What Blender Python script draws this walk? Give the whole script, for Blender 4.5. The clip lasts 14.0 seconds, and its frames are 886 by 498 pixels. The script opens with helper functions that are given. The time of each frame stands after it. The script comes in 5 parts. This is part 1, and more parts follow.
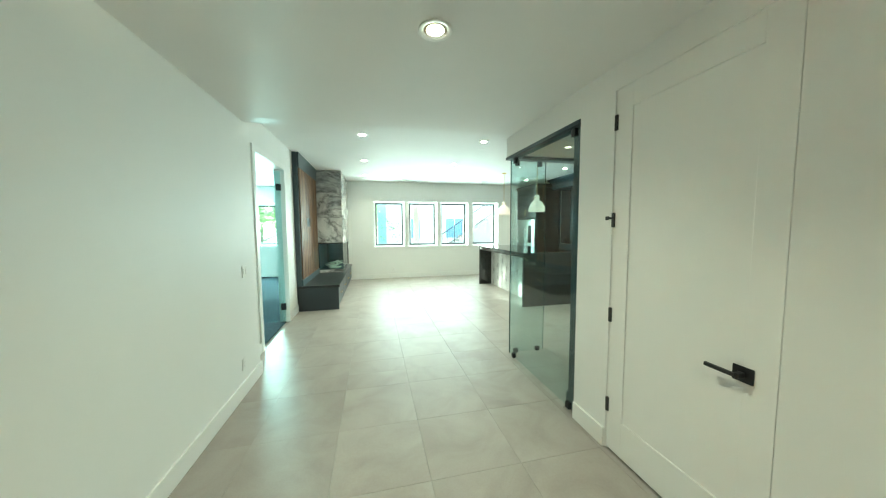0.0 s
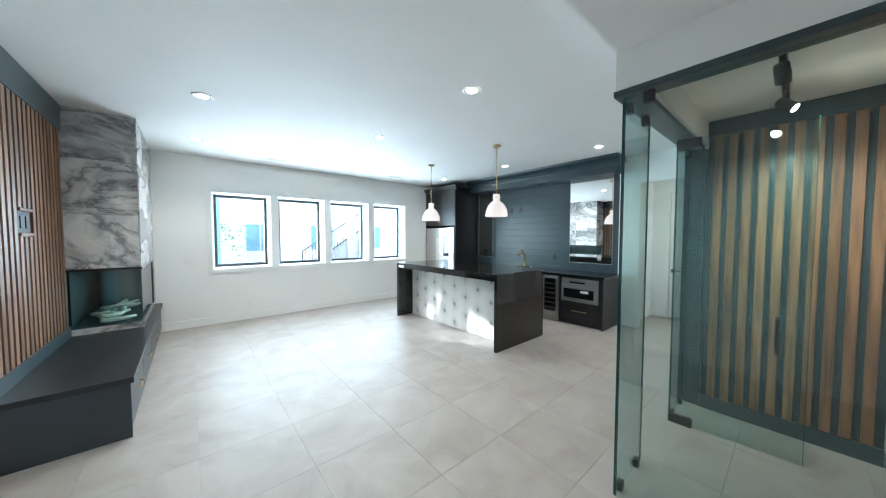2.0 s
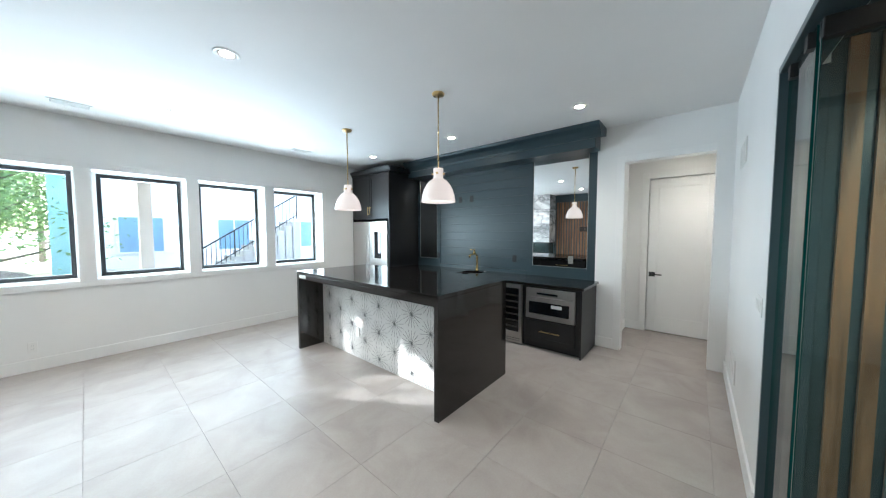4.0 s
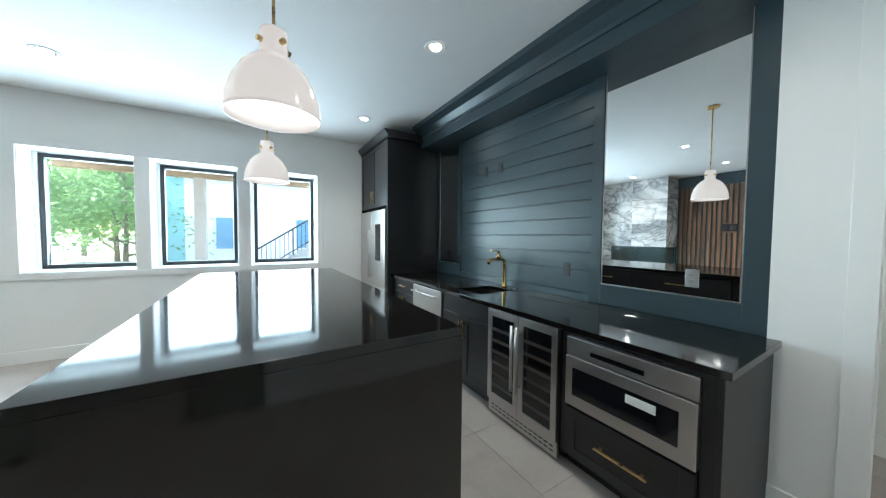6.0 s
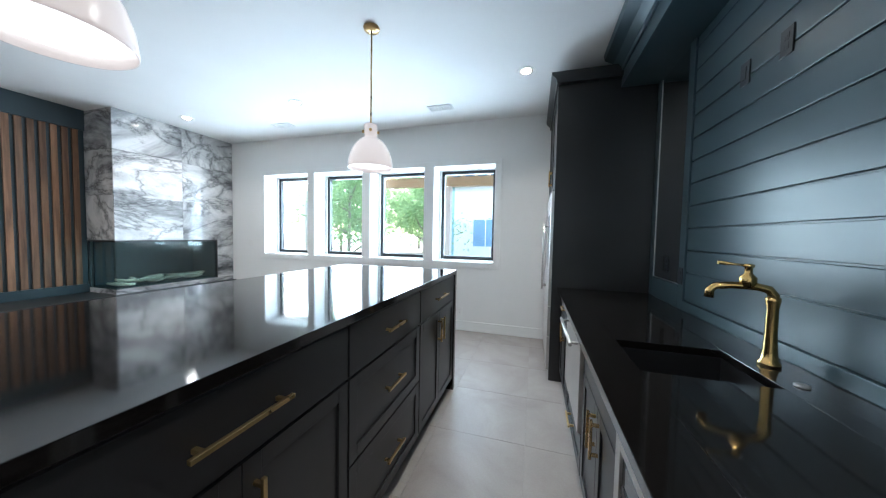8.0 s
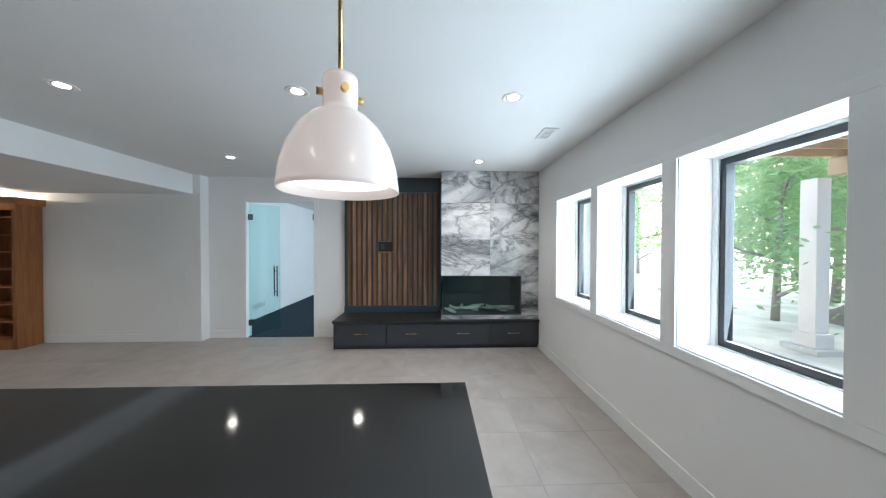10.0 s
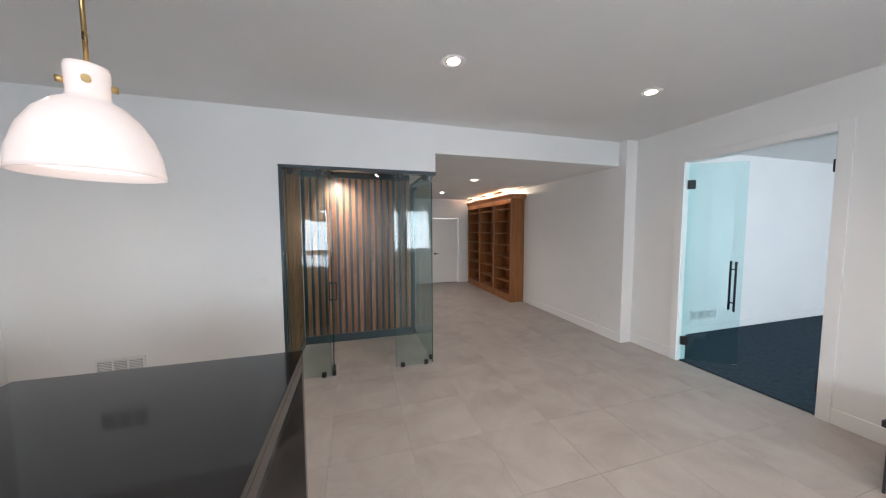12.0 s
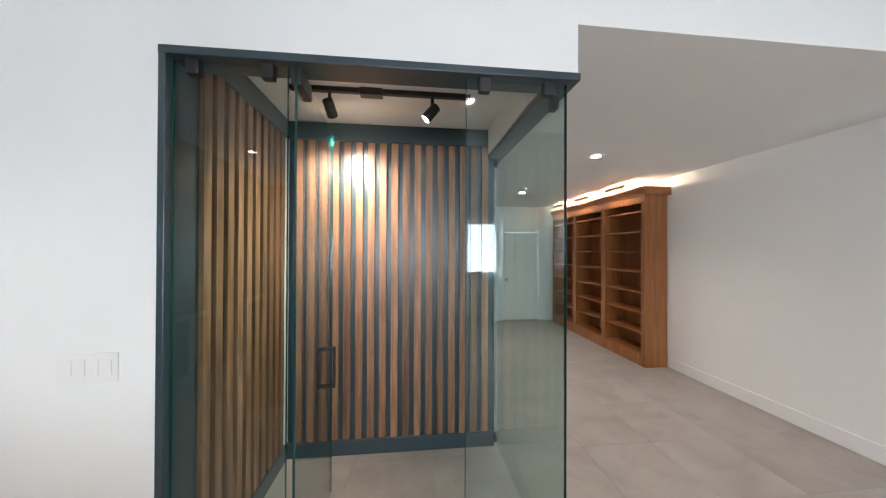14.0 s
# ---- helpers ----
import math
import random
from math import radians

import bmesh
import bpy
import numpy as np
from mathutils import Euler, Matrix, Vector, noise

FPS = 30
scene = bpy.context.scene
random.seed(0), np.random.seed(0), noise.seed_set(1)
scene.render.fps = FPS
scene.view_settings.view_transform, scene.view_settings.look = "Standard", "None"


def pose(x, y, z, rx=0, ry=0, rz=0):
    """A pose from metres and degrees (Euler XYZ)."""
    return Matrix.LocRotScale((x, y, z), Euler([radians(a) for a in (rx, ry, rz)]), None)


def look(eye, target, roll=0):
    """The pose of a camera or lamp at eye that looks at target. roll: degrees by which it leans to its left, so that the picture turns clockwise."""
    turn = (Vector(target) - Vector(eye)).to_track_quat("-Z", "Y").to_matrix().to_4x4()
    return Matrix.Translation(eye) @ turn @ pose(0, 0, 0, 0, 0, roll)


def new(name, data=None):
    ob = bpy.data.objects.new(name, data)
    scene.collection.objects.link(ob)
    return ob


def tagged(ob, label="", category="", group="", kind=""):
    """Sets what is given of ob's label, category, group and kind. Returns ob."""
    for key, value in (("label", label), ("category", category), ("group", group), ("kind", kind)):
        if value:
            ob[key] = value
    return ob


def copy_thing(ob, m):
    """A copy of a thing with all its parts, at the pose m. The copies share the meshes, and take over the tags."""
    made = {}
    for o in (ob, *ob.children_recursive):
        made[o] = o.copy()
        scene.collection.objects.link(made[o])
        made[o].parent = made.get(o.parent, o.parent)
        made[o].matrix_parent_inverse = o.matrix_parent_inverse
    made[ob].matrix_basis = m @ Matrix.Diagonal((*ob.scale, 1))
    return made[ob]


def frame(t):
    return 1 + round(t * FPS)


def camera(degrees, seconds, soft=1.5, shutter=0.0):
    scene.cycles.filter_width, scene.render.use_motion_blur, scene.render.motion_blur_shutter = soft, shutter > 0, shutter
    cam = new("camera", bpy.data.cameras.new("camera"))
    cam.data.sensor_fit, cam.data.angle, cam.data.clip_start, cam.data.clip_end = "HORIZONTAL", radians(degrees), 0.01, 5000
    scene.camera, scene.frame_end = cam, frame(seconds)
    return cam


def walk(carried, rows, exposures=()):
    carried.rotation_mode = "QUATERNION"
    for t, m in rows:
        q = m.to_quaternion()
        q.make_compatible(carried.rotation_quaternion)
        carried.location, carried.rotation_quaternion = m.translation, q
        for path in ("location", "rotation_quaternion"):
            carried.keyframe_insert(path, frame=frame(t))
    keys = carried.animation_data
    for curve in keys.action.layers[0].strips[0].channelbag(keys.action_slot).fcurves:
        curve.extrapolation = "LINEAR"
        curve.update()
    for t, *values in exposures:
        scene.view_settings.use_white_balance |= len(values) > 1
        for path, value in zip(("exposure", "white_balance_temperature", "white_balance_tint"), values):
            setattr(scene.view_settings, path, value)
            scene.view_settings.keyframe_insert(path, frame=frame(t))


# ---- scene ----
cam = camera(111.8, 14.0, 1.2)
PATH = [
    (0, (-1.80, -3.49, 1.60), (-1.353, -1.546, 1.455), -0.4),
    (0.5, (-2.033, -2.274, 1.531), (-1.265, -0.43, 1.44), -0.2),
    (1, (-2.135, -1.548, 1.563), (-1.148, 0.19, 1.49), -0.2),
    (1.5, (-2.169, -1.102, 1.595), (-1.028, 0.539, 1.519), -0.1),
    (2, (-2.117, -0.743, 1.604), (-0.824, 0.781, 1.519), -0.0),
    (2.5, (-1.95, -0.461, 1.628), (-0.522, 0.936, 1.522), 0.0),
    (3, (-1.674, -0.173, 1.637), (-0.13, 1.092, 1.521), -0.0),
    (5.5, (0.98, 0.748, 1.480), (2.264, 2.280, 1.396), 0.2),
    (6, (1.53, 0.90, 1.436), (2.573, 2.605, 1.358), 0.5),
    (6.5, (1.984, 1.017, 1.398), (2.69, 2.887, 1.336), 0.5),
    (7, (2.376, 1.236, 1.41), (2.685, 3.211, 1.337), 0.8),
    (7.5, (2.65, 1.535, 1.402), (2.535, 3.53, 1.298), 0.9),
    (8, (2.877, 1.831, 1.389), (2.298, 3.743, 1.298), 1.1),
    (9.25, (2.76, 3.35, 1.57), (1.02, 4.28, 1.49), 0.4),
    (10.5, (2.26, 4.74, 1.81), (0.345, 4.18, 1.77), 0.3),
    (11, (1.87, 4.945, 1.79), (0.265, 3.765, 1.665), 0.0),
    (11.5, (1.255, 4.615, 1.735), (0.170, 2.943, 1.567), 0.0),
    (11.75, (0.955, 4.25, 1.738), (0.13, 2.44, 1.585), -0.1),
    (12, (0.775, 3.61, 1.737), (0.213, 1.695, 1.602), -0.2),
    (12.5, (0.70, 2.765, 1.675), (0.362, 0.795, 1.613), -0.2),
    (13, (0.662, 2.111, 1.658), (0.465, 0.121, 1.61), -0.0),
    (13.5, (0.638, 1.642, 1.611), (0.471, -0.351, 1.612), -0.1),
    (14, (0.556, 1.262, 1.625), (0.346, -0.727, 1.637), 0.2),
]
LIGHT = [
    (0.0, 3.14, 6100, -24), (0.5, 3.04, 5900, -20), (1.0, 3.01, 5450, -14), (1.5, 3.00, 5250, -7), (2.0, 2.95, 5400, 0), (3.0, 2.87, 5600, 4), (5.5, 2.60, 5600, 4),
    (6.5, 2.63, 5250, -6), (8.0, 2.60, 5350, 5), (10.5, 2.04, 5900, 8), (11.0, 2.04, 6100, 11), (12.0, 2.34, 6200, 15), (13.0, 2.64, 6250, 15), (14.0, 2.93, 6170, 13),
]
walk(cam, [(t, look(eye, target, roll)) for t, eye, target, roll in PATH], LIGHT)

# ---- world, sun, large lights ----
world = bpy.data.worlds.new("sky")
scene.world = world
world.use_nodes = True
wn = world.node_tree.nodes
sky = wn.new("ShaderNodeTexSky")
sky.sky_type, sky.sun_disc = "NISHITA", False
SUN_DIR = Vector((0.559, -0.829, -0.418)).normalized()
sky.dust_density, sky.air_density = 3.0, 0.8
sky.sun_elevation = math.asin(-SUN_DIR.z)
sky.sun_rotation = math.atan2(-SUN_DIR.x, -SUN_DIR.y)
veil = wn.new("ShaderNodeVectorMath")
veil.operation = "ADD"
veil.inputs[1].default_value = (2.0, 2.05, 2.1)
world.node_tree.links.new(sky.outputs[0], veil.inputs[0])
world.node_tree.links.new(veil.outputs[0], wn["Background"].inputs[0])
wn["Background"].inputs[1].default_value = 0.15
sun = new("sun", bpy.data.lights.new("sun", "SUN"))
sun.data.energy, sun.data.angle, sun.data.color = 3.6, radians(0.6), (1.0, 0.95, 0.88)
sun.matrix_world = look((0, 0, 20), Vector((0, 0, 20)) + SUN_DIR)


def area(name, eye, target, w, h, power, colour=(1, 1, 1)):
    d = bpy.data.lights.new(name, "AREA")
    d.shape, d.size, d.size_y, d.energy, d.color = "RECTANGLE", w, h, power, colour
    ob = new(name, d)
    ob.matrix_world = look(eye, target)
    return ob


DAY = (0.86, 0.95, 1.0)
for wx in (-1.29, -0.24, 0.82, 1.88):
    area("window_daylight", (wx, 6.5, 1.7), (wx, 0, 2.7), 0.85, 1.3, 9.0, DAY)
area("west_window_daylight", (-5.35, 7.6, 1.7), (-5.6, 0, 1.2), 0.85, 1.15, 58, (0.82, 0.94, 1.0))

# ---- materials ----


def nodes(name):
    m = bpy.data.materials.new(name)
    m.use_nodes = True
    return m, m.node_tree.nodes, m.node_tree.links, m.node_tree.nodes["Principled BSDF"]


def coords(n, l, scale=(1, 1, 1)):
    tc, mp = n.new("ShaderNodeTexCoord"), n.new("ShaderNodeMapping")
    mp.inputs["Scale"].default_value = scale
    l.new(tc.outputs["Object"], mp.inputs[0])
    return mp.outputs[0]


def noise_tex(n, l, vec, scale, detail=4, rough=0.5, distort=0):
    t = n.new("ShaderNodeTexNoise")
    t.inputs["Scale"].default_value, t.inputs["Detail"].default_value = scale, detail
    t.inputs["Roughness"].default_value, t.inputs["Distortion"].default_value = rough, distort
    l.new(vec, t.inputs["Vector"])
    return t.outputs["Fac"]


def ramp(n, l, fac, stops):
    r = n.new("ShaderNodeValToRGB")
    e = r.color_ramp.elements
    while len(e) < len(stops):
        e.new(0.5)
    for q, (p, c) in zip(e, stops):
        q.position, q.color = p, (*c, 1)
    l.new(fac, r.inputs[0])
    return r.outputs[0]


def bump(n, l, p, height, strength, dist=0.002):
    b = n.new("ShaderNodeBump")
    b.inputs["Strength"].default_value, b.inputs["Distance"].default_value = strength, dist
    l.new(height, b.inputs["Height"])
    l.new(b.outputs[0], p.inputs["Normal"])


def paint(name, colour, rough=0.5, vary=0.06, grain=300, bumpy=0.08, spec=0.5, metal=0.0, big=1.2, rvar=0.05):
    m, n, l, p = nodes(name)
    v = coords(n, l)
    a = tuple(max(0, c * (1 - vary)) for c in colour)
    b = tuple(min(1, c * (1 + vary)) for c in colour)
    l.new(ramp(n, l, noise_tex(n, l, v, big, 5), [(0.3, a), (0.7, b)]), p.inputs["Base Color"])
    f = noise_tex(n, l, v, grain, 2)
    bump(n, l, p, f, bumpy)
    r = n.new("ShaderNodeMapRange")
    r.inputs[3].default_value, r.inputs[4].default_value = max(0.02, rough - rvar), rough + rvar
    l.new(noise_tex(n, l, v, 7, 4), r.inputs[0])
    l.new(r.outputs[0], p.inputs["Roughness"])
    p.inputs["Specular IOR Level"].default_value, p.inputs["Metallic"].default_value = spec, metal
    return m


def wood(name, dark, light, axis=2, rough=0.45, per_object=0.35):
    m, n, l, p = nodes(name)
    sc = [22, 22, 22]
    sc[axis] = 1.3
    tc, mp, oi = n.new("ShaderNodeTexCoord"), n.new("ShaderNodeMapping"), n.new("ShaderNodeObjectInfo")
    mp.inputs["Scale"].default_value = sc
    mul = n.new("ShaderNodeMath")
    mul.operation = "MULTIPLY"
    mul.inputs[1].default_value = 37.0
    l.new(oi.outputs["Random"], mul.inputs[0])
    l.new(mul.outputs[0], mp.inputs["Location"])
    l.new(tc.outputs["Object"], mp.inputs[0])
    g = noise_tex(n, l, mp.outputs[0], 1.0, 7, 0.62, 0.6)
    col = ramp(n, l, g, [(0.28, dark), (0.5, tuple((a + b) / 2 for a, b in zip(dark, light))), (0.72, light)])
    hs = n.new("ShaderNodeHueSaturation")
    mr = n.new("ShaderNodeMapRange")
    mr.inputs[3].default_value, mr.inputs[4].default_value = 1 - per_object, 1 + per_object
    l.new(oi.outputs["Random"], mr.inputs[0])
    l.new(mr.outputs[0], hs.inputs["Value"])
    l.new(col, hs.inputs["Color"])
    l.new(hs.outputs[0], p.inputs["Base Color"])
    p.inputs["Roughness"].default_value = rough
    bump(n, l, p, g, 0.12)
    return m


def marble(name):
    m, n, l, p = nodes(name)
    tc, mp, oi = n.new("ShaderNodeTexCoord"), n.new("ShaderNodeMapping"), n.new("ShaderNodeObjectInfo")
    add = n.new("ShaderNodeVectorMath")
    add.operation = "ADD"
    mul = n.new("ShaderNodeMath")
    mul.operation = "MULTIPLY"
    mul.inputs[1].default_value = 23.0
    l.new(oi.outputs["Random"], mul.inputs[0])
    l.new(tc.outputs["Object"], add.inputs[0])
    l.new(mul.outputs[0], add.inputs[1])
    mp.inputs["Rotation"].default_value = (radians(28), 0, 0)
    mp.inputs["Scale"].default_value = (1, 0.75, 1.7)
    l.new(add.outputs[0], mp.inputs[0])
    big = noise_tex(n, l, mp.outputs[0], 0.9, 10, 0.63, 1.4)
    vein = noise_tex(n, l, mp.outputs[0], 0.8, 10, 0.62, 1.8)
    base = ramp(n, l, big, [(0.33, (0.10, 0.105, 0.11)), (0.43, (0.34, 0.34, 0.345)), (0.53, (0.60, 0.60, 0.60)), (0.62, (0.78, 0.77, 0.76)), (0.75, (0.66, 0.66, 0.66))])
    veins = ramp(n, l, vein, [(0.43, (1, 1, 1)), (0.485, (0.55, 0.55, 0.56)), (0.5, (0.22, 0.22, 0.23)), (0.52, (0.7, 0.69, 0.68)), (0.58, (1, 1, 1))])
    mix = n.new("ShaderNodeMix")
    mix.data_type, mix.blend_type = "RGBA", "MULTIPLY"
    mix.inputs["Factor"].default_value = 0.85
    l.new(base, mix.inputs["A"])
    l.new(veins, mix.inputs["B"])
    l.new(mix.outputs["Result"], p.inputs["Base Color"])
    p.inputs["Roughness"].default_value = 0.12
    return m


def floor_tile(name):
    m, n, l, p = nodes(name)
    tc, oi = n.new("ShaderNodeTexCoord"), n.new("ShaderNodeObjectInfo")
    add = n.new("ShaderNodeVectorMath")
    mul = n.new("ShaderNodeMath")
    mul.operation = "MULTIPLY"
    mul.inputs[1].default_value = 41.0
    l.new(oi.outputs["Random"], mul.inputs[0])
    l.new(tc.outputs["Object"], add.inputs[0])
    l.new(mul.outputs[0], add.inputs[1])
    v = add.outputs[0]
    cloud = ramp(n, l, noise_tex(n, l, v, 2.2, 7, 0.58, 0.8), [(0.3, (0.305, 0.270, 0.247)), (0.5, (0.355, 0.320, 0.295)), (0.72, (0.40, 0.366, 0.340))])
    speck = ramp(n, l, noise_tex(n, l, v, 90, 3, 0.6), [(0.3, (0.88, 0.87, 0.86)), (0.65, (1, 1, 1))])
    mix = n.new("ShaderNodeMix")
    mix.data_type, mix.blend_type = "RGBA", "MULTIPLY"
    mix.inputs["Factor"].default_value = 0.5
    l.new(cloud, mix.inputs["A"])
    l.new(speck, mix.inputs["B"])
    l.new(mix.outputs["Result"], p.inputs["Base Color"])
    mr = n.new("ShaderNodeMapRange")
    mr.inputs[3].default_value, mr.inputs[4].default_value = 0.36, 0.52
    l.new(noise_tex(n, l, v, 5, 5), mr.inputs[0])
    l.new(mr.outputs[0], p.inputs["Roughness"])
    p.inputs["Specular IOR Level"].default_value = 0.4
    bump(n, l, p, noise_tex(n, l, v, 160, 3), 0.05, 0.001)
    return m


def glass(name, tint, gloss=1.0, rough=0.0):
    m, n, l, p = nodes(name)
    n.remove(p)
    t, g, mix, fr = (n.new(k) for k in ("ShaderNodeBsdfTransparent", "ShaderNodeBsdfGlossy", "ShaderNodeMixShader", "ShaderNodeLayerWeight"))
    t.inputs[0].default_value = (*tint, 1)
    g.inputs["Roughness"].default_value = rough
    fr.inputs["Blend"].default_value = 0.5
    pw, mm = n.new("ShaderNodeMath"), n.new("ShaderNodeMath")
    pw.operation, mm.operation = "POWER", "MULTIPLY_ADD"
    pw.inputs[1].default_value = 4.0
    mm.inputs[1].default_value, mm.inputs[2].default_value = 0.8 * gloss, 0.04 * gloss
    l.new(fr.outputs["Facing"], pw.inputs[0])
    l.new(pw.outputs[0], mm.inputs[0])
    l.new(mm.outputs[0], mix.inputs[0])
    l.new(t.outputs[0], mix.inputs[1])
    l.new(g.outputs[0], mix.inputs[2])
    l.new(mix.outputs[0], n["Material Output"].inputs[0])
    return m


def glow(name, colour, strength, base=(0.8, 0.8, 0.8)):
    m, n, l, p = nodes(name)
    p.inputs["Base Color"].default_value = (*base, 1)
    p.inputs["Emission Color"].default_value = (*colour, 1)
    p.inputs["Emission Strength"].default_value = strength
    p.inputs["Roughness"].default_value = 0.2
    return m


def leaf_mat(name, a, b):
    m, n, l, p = nodes(name)
    g = n.new("ShaderNodeNewGeometry")
    l.new(ramp(n, l, g.outputs["Random Per Island"], [(0.0, a), (1.0, b)]), p.inputs["Base Color"])
    p.inputs["Roughness"].default_value = 0.55
    tr, mx = n.new("ShaderNodeBsdfTranslucent"), n.new("ShaderNodeMixShader")
    tr.inputs[0].default_value = (0.42, 0.58, 0.26, 1)
    l.new(p.outputs[0], mx.inputs[1])
    l.new(tr.outputs[0], mx.inputs[2])
    l.new(mx.outputs[0], n["Material Output"].inputs[0])
    return m


WHITE = paint("white_wall_paint", (0.80, 0.795, 0.78), 0.55, 0.02, 220, 0.10)
CEIL = paint("ceiling_paint", (0.80, 0.79, 0.775), 0.7, 0.02, 120, 0.22)
TRIM = paint("white_trim_paint", (0.82, 0.815, 0.80), 0.35, 0.015, 60, 0.03)
DARK = paint("dark_cabinet_paint", (0.014, 0.014, 0.015), 0.36, 0.10, 400, 0.015, rvar=0.015)
TEAL = paint("blue_black_panel_paint", (0.034, 0.055, 0.066), 0.30, 0.06, 400, 0.01, rvar=0.012)
BENCH = paint("charcoal_bench_paint", (0.034, 0.039, 0.046), 0.36, 0.08, 400, 0.015, rvar=0.015)
QUARTZ = paint("black_quartz", (0.007, 0.006, 0.0055), 0.075, 0.2, 40, 0.0, 0.7, 0, 3, 0.012)
BRASS = paint("brushed_brass", (0.62, 0.44, 0.20), 0.28, 0.08, 200, 0.05, 0.5, 1.0)
GOLD = paint("polished_brass", (0.66, 0.45, 0.17), 0.18, 0.1, 60, 0.03, 0.5, 1.0)
STEEL = paint("stainless_steel", (0.54, 0.52, 0.50), 0.34, 0.05, 200, 0.03, 0.5, 1.0)
SHELFM = paint("dim_wire_shelf", (0.045, 0.038, 0.032), 0.4, 0.1, 60, 0.0)
BLACK = paint("black_metal", (0.012, 0.012, 0.013), 0.4, 0.1, 200, 0.05)
FRAME = paint("black_window_frame", (0.018, 0.020, 0.022), 0.35, 0.1, 150, 0.03)
PLASTIC = paint("white_plastic", (0.78, 0.77, 0.75), 0.35, 0.01, 60, 0.0)
BAFFLE = paint("warm_baffle", (0.62, 0.50, 0.40), 0.4, 0.03, 60, 0.0)
BLKPLAST = paint("black_plastic", (0.007, 0.008, 0.010), 0.42, 0.05, 60, 0.0)
SINKBLACK = paint("black_composite_sink", (0.008, 0.008, 0.009), 0.65, 0.1, 200, 0.05, 0.3)
GREY = paint("grey_filter", (0.32, 0.34, 0.36), 0.7, 0.1, 60, 0.05)
GROUT = paint("grey_grout", (0.33, 0.30, 0.275), 0.85, 0.1, 200, 0.2)
WALNUT = wood("walnut_slat", (0.10, 0.047, 0.022), (0.34, 0.18, 0.095))
CHERRY = wood("stained_cherry_wood", (0.20, 0.070, 0.018), (0.36, 0.145, 0.045), 2, 0.4, 0.1)
CHERRY_S = wood("stained_cherry_shelf", (0.20, 0.070, 0.018), (0.36, 0.145, 0.045), 1, 0.4, 0.1)
POSTPAINT = paint("pale_post_paint", (0.66, 0.60, 0.55), 0.6, 0.05, 40, 0.05)
PINE = wood("porch_pine", (0.40, 0.27, 0.15), (0.62, 0.45, 0.28), 2, 0.7, 0.1)
LOG = wood("driftwood_log", (0.46, 0.41, 0.31), (0.76, 0.70, 0.58), 0, 0.8, 0.25)
MARBLE = marble("grey_veined_marble")
TILE = floor_tile("greige_porcelain")
# charcoal carpet; its blue cast is sky glare put into the colour
CARPET = paint("dark_carpet", (0.034, 0.052, 0.070), 0.95, 0.25, 700, 0.9, 0.1, 0, 20)
FANTILE = paint("white_ceramic", (0.72, 0.71, 0.69), 0.25, 0.03, 40, 0.02)
LINE = paint("grey_line_glaze", (0.10, 0.10, 0.10), 0.3, 0.05, 60, 0.0)
GLASS = glass("clear_green_glass", (0.905, 0.973, 0.968), 1.0)
GLASSEDGE = paint("green_glass_edge", (0.008, 0.055, 0.052), 0.1, 0.1, 20, 0.0)
DOORGLASS = glass("aqua_door_glass", (0.85, 0.955, 0.955), 1.0)
PANE = glass("window_pane", (0.97, 0.99, 0.985), 0.8)
DARKGLASS = paint("black_appliance_glass", (0.006, 0.007, 0.009), 0.04, 0.1, 10, 0.0, 0.6)
MIRROR = paint("mirror_silver", (0.90, 0.92, 0.92), 0.0, 0.0, 5, 0.0, 0.5, 1.0)
MIRROR.node_tree.nodes["Principled BSDF"].inputs["Roughness"].default_value = 0.0
for lk in list(MIRROR.node_tree.links):
    if lk.to_socket.name in ("Roughness", "Normal"):
        MIRROR.node_tree.links.remove(lk)
SOOT = paint("firebox_black", (0.025, 0.035, 0.04), 0.5, 0.2, 60, 0.2)
CANLENS = glow("downlight_lens", (1.0, 0.86, 0.68), 14)
OPAL = glow("lit_opal_glass", (1.0, 0.74, 0.62), 0.075, (0.83, 0.79, 0.75))
OPAL_IN = glow("lit_opal_inside", (1.0, 0.92, 0.84), 0.42, (0.9, 0.88, 0.85))
SPOTLENS = glow("spot_lens", (1.0, 0.85, 0.66), 25)
BLUEPANE = paint("blue_house_window", (0.22, 0.36, 0.50), 0.15, 0.1, 5, 0.0)
SIDING = paint("pale_blue_siding", (0.90, 0.90, 0.88), 0.7, 0.03, 30, 0.05)
TEALWRAP = paint("teal_house_wrap", (0.36, 0.60, 0.61), 0.6, 0.08, 20, 0.05)
ROOF = paint("blue_grey_shingle", (0.10, 0.13, 0.17), 0.85, 0.2, 60, 0.3)
CONCRETE = paint("pale_concrete", (0.50, 0.48, 0.45), 0.85, 0.08, 60, 0.3)
DIRT = paint("bare_earth", (0.20, 0.17, 0.145), 0.95, 0.3, 40, 0.6)
GROUND = paint("dry_ground", (0.58, 0.54, 0.47), 0.95, 0.25, 8, 0.5)
BARK = paint("tree_bark", (0.26, 0.23, 0.19), 0.9, 0.3, 40, 0.6)
LEAF = leaf_mat("green_leaves", (0.10, 0.16, 0.08), (0.20, 0.30, 0.15))

# ---- building helpers ----


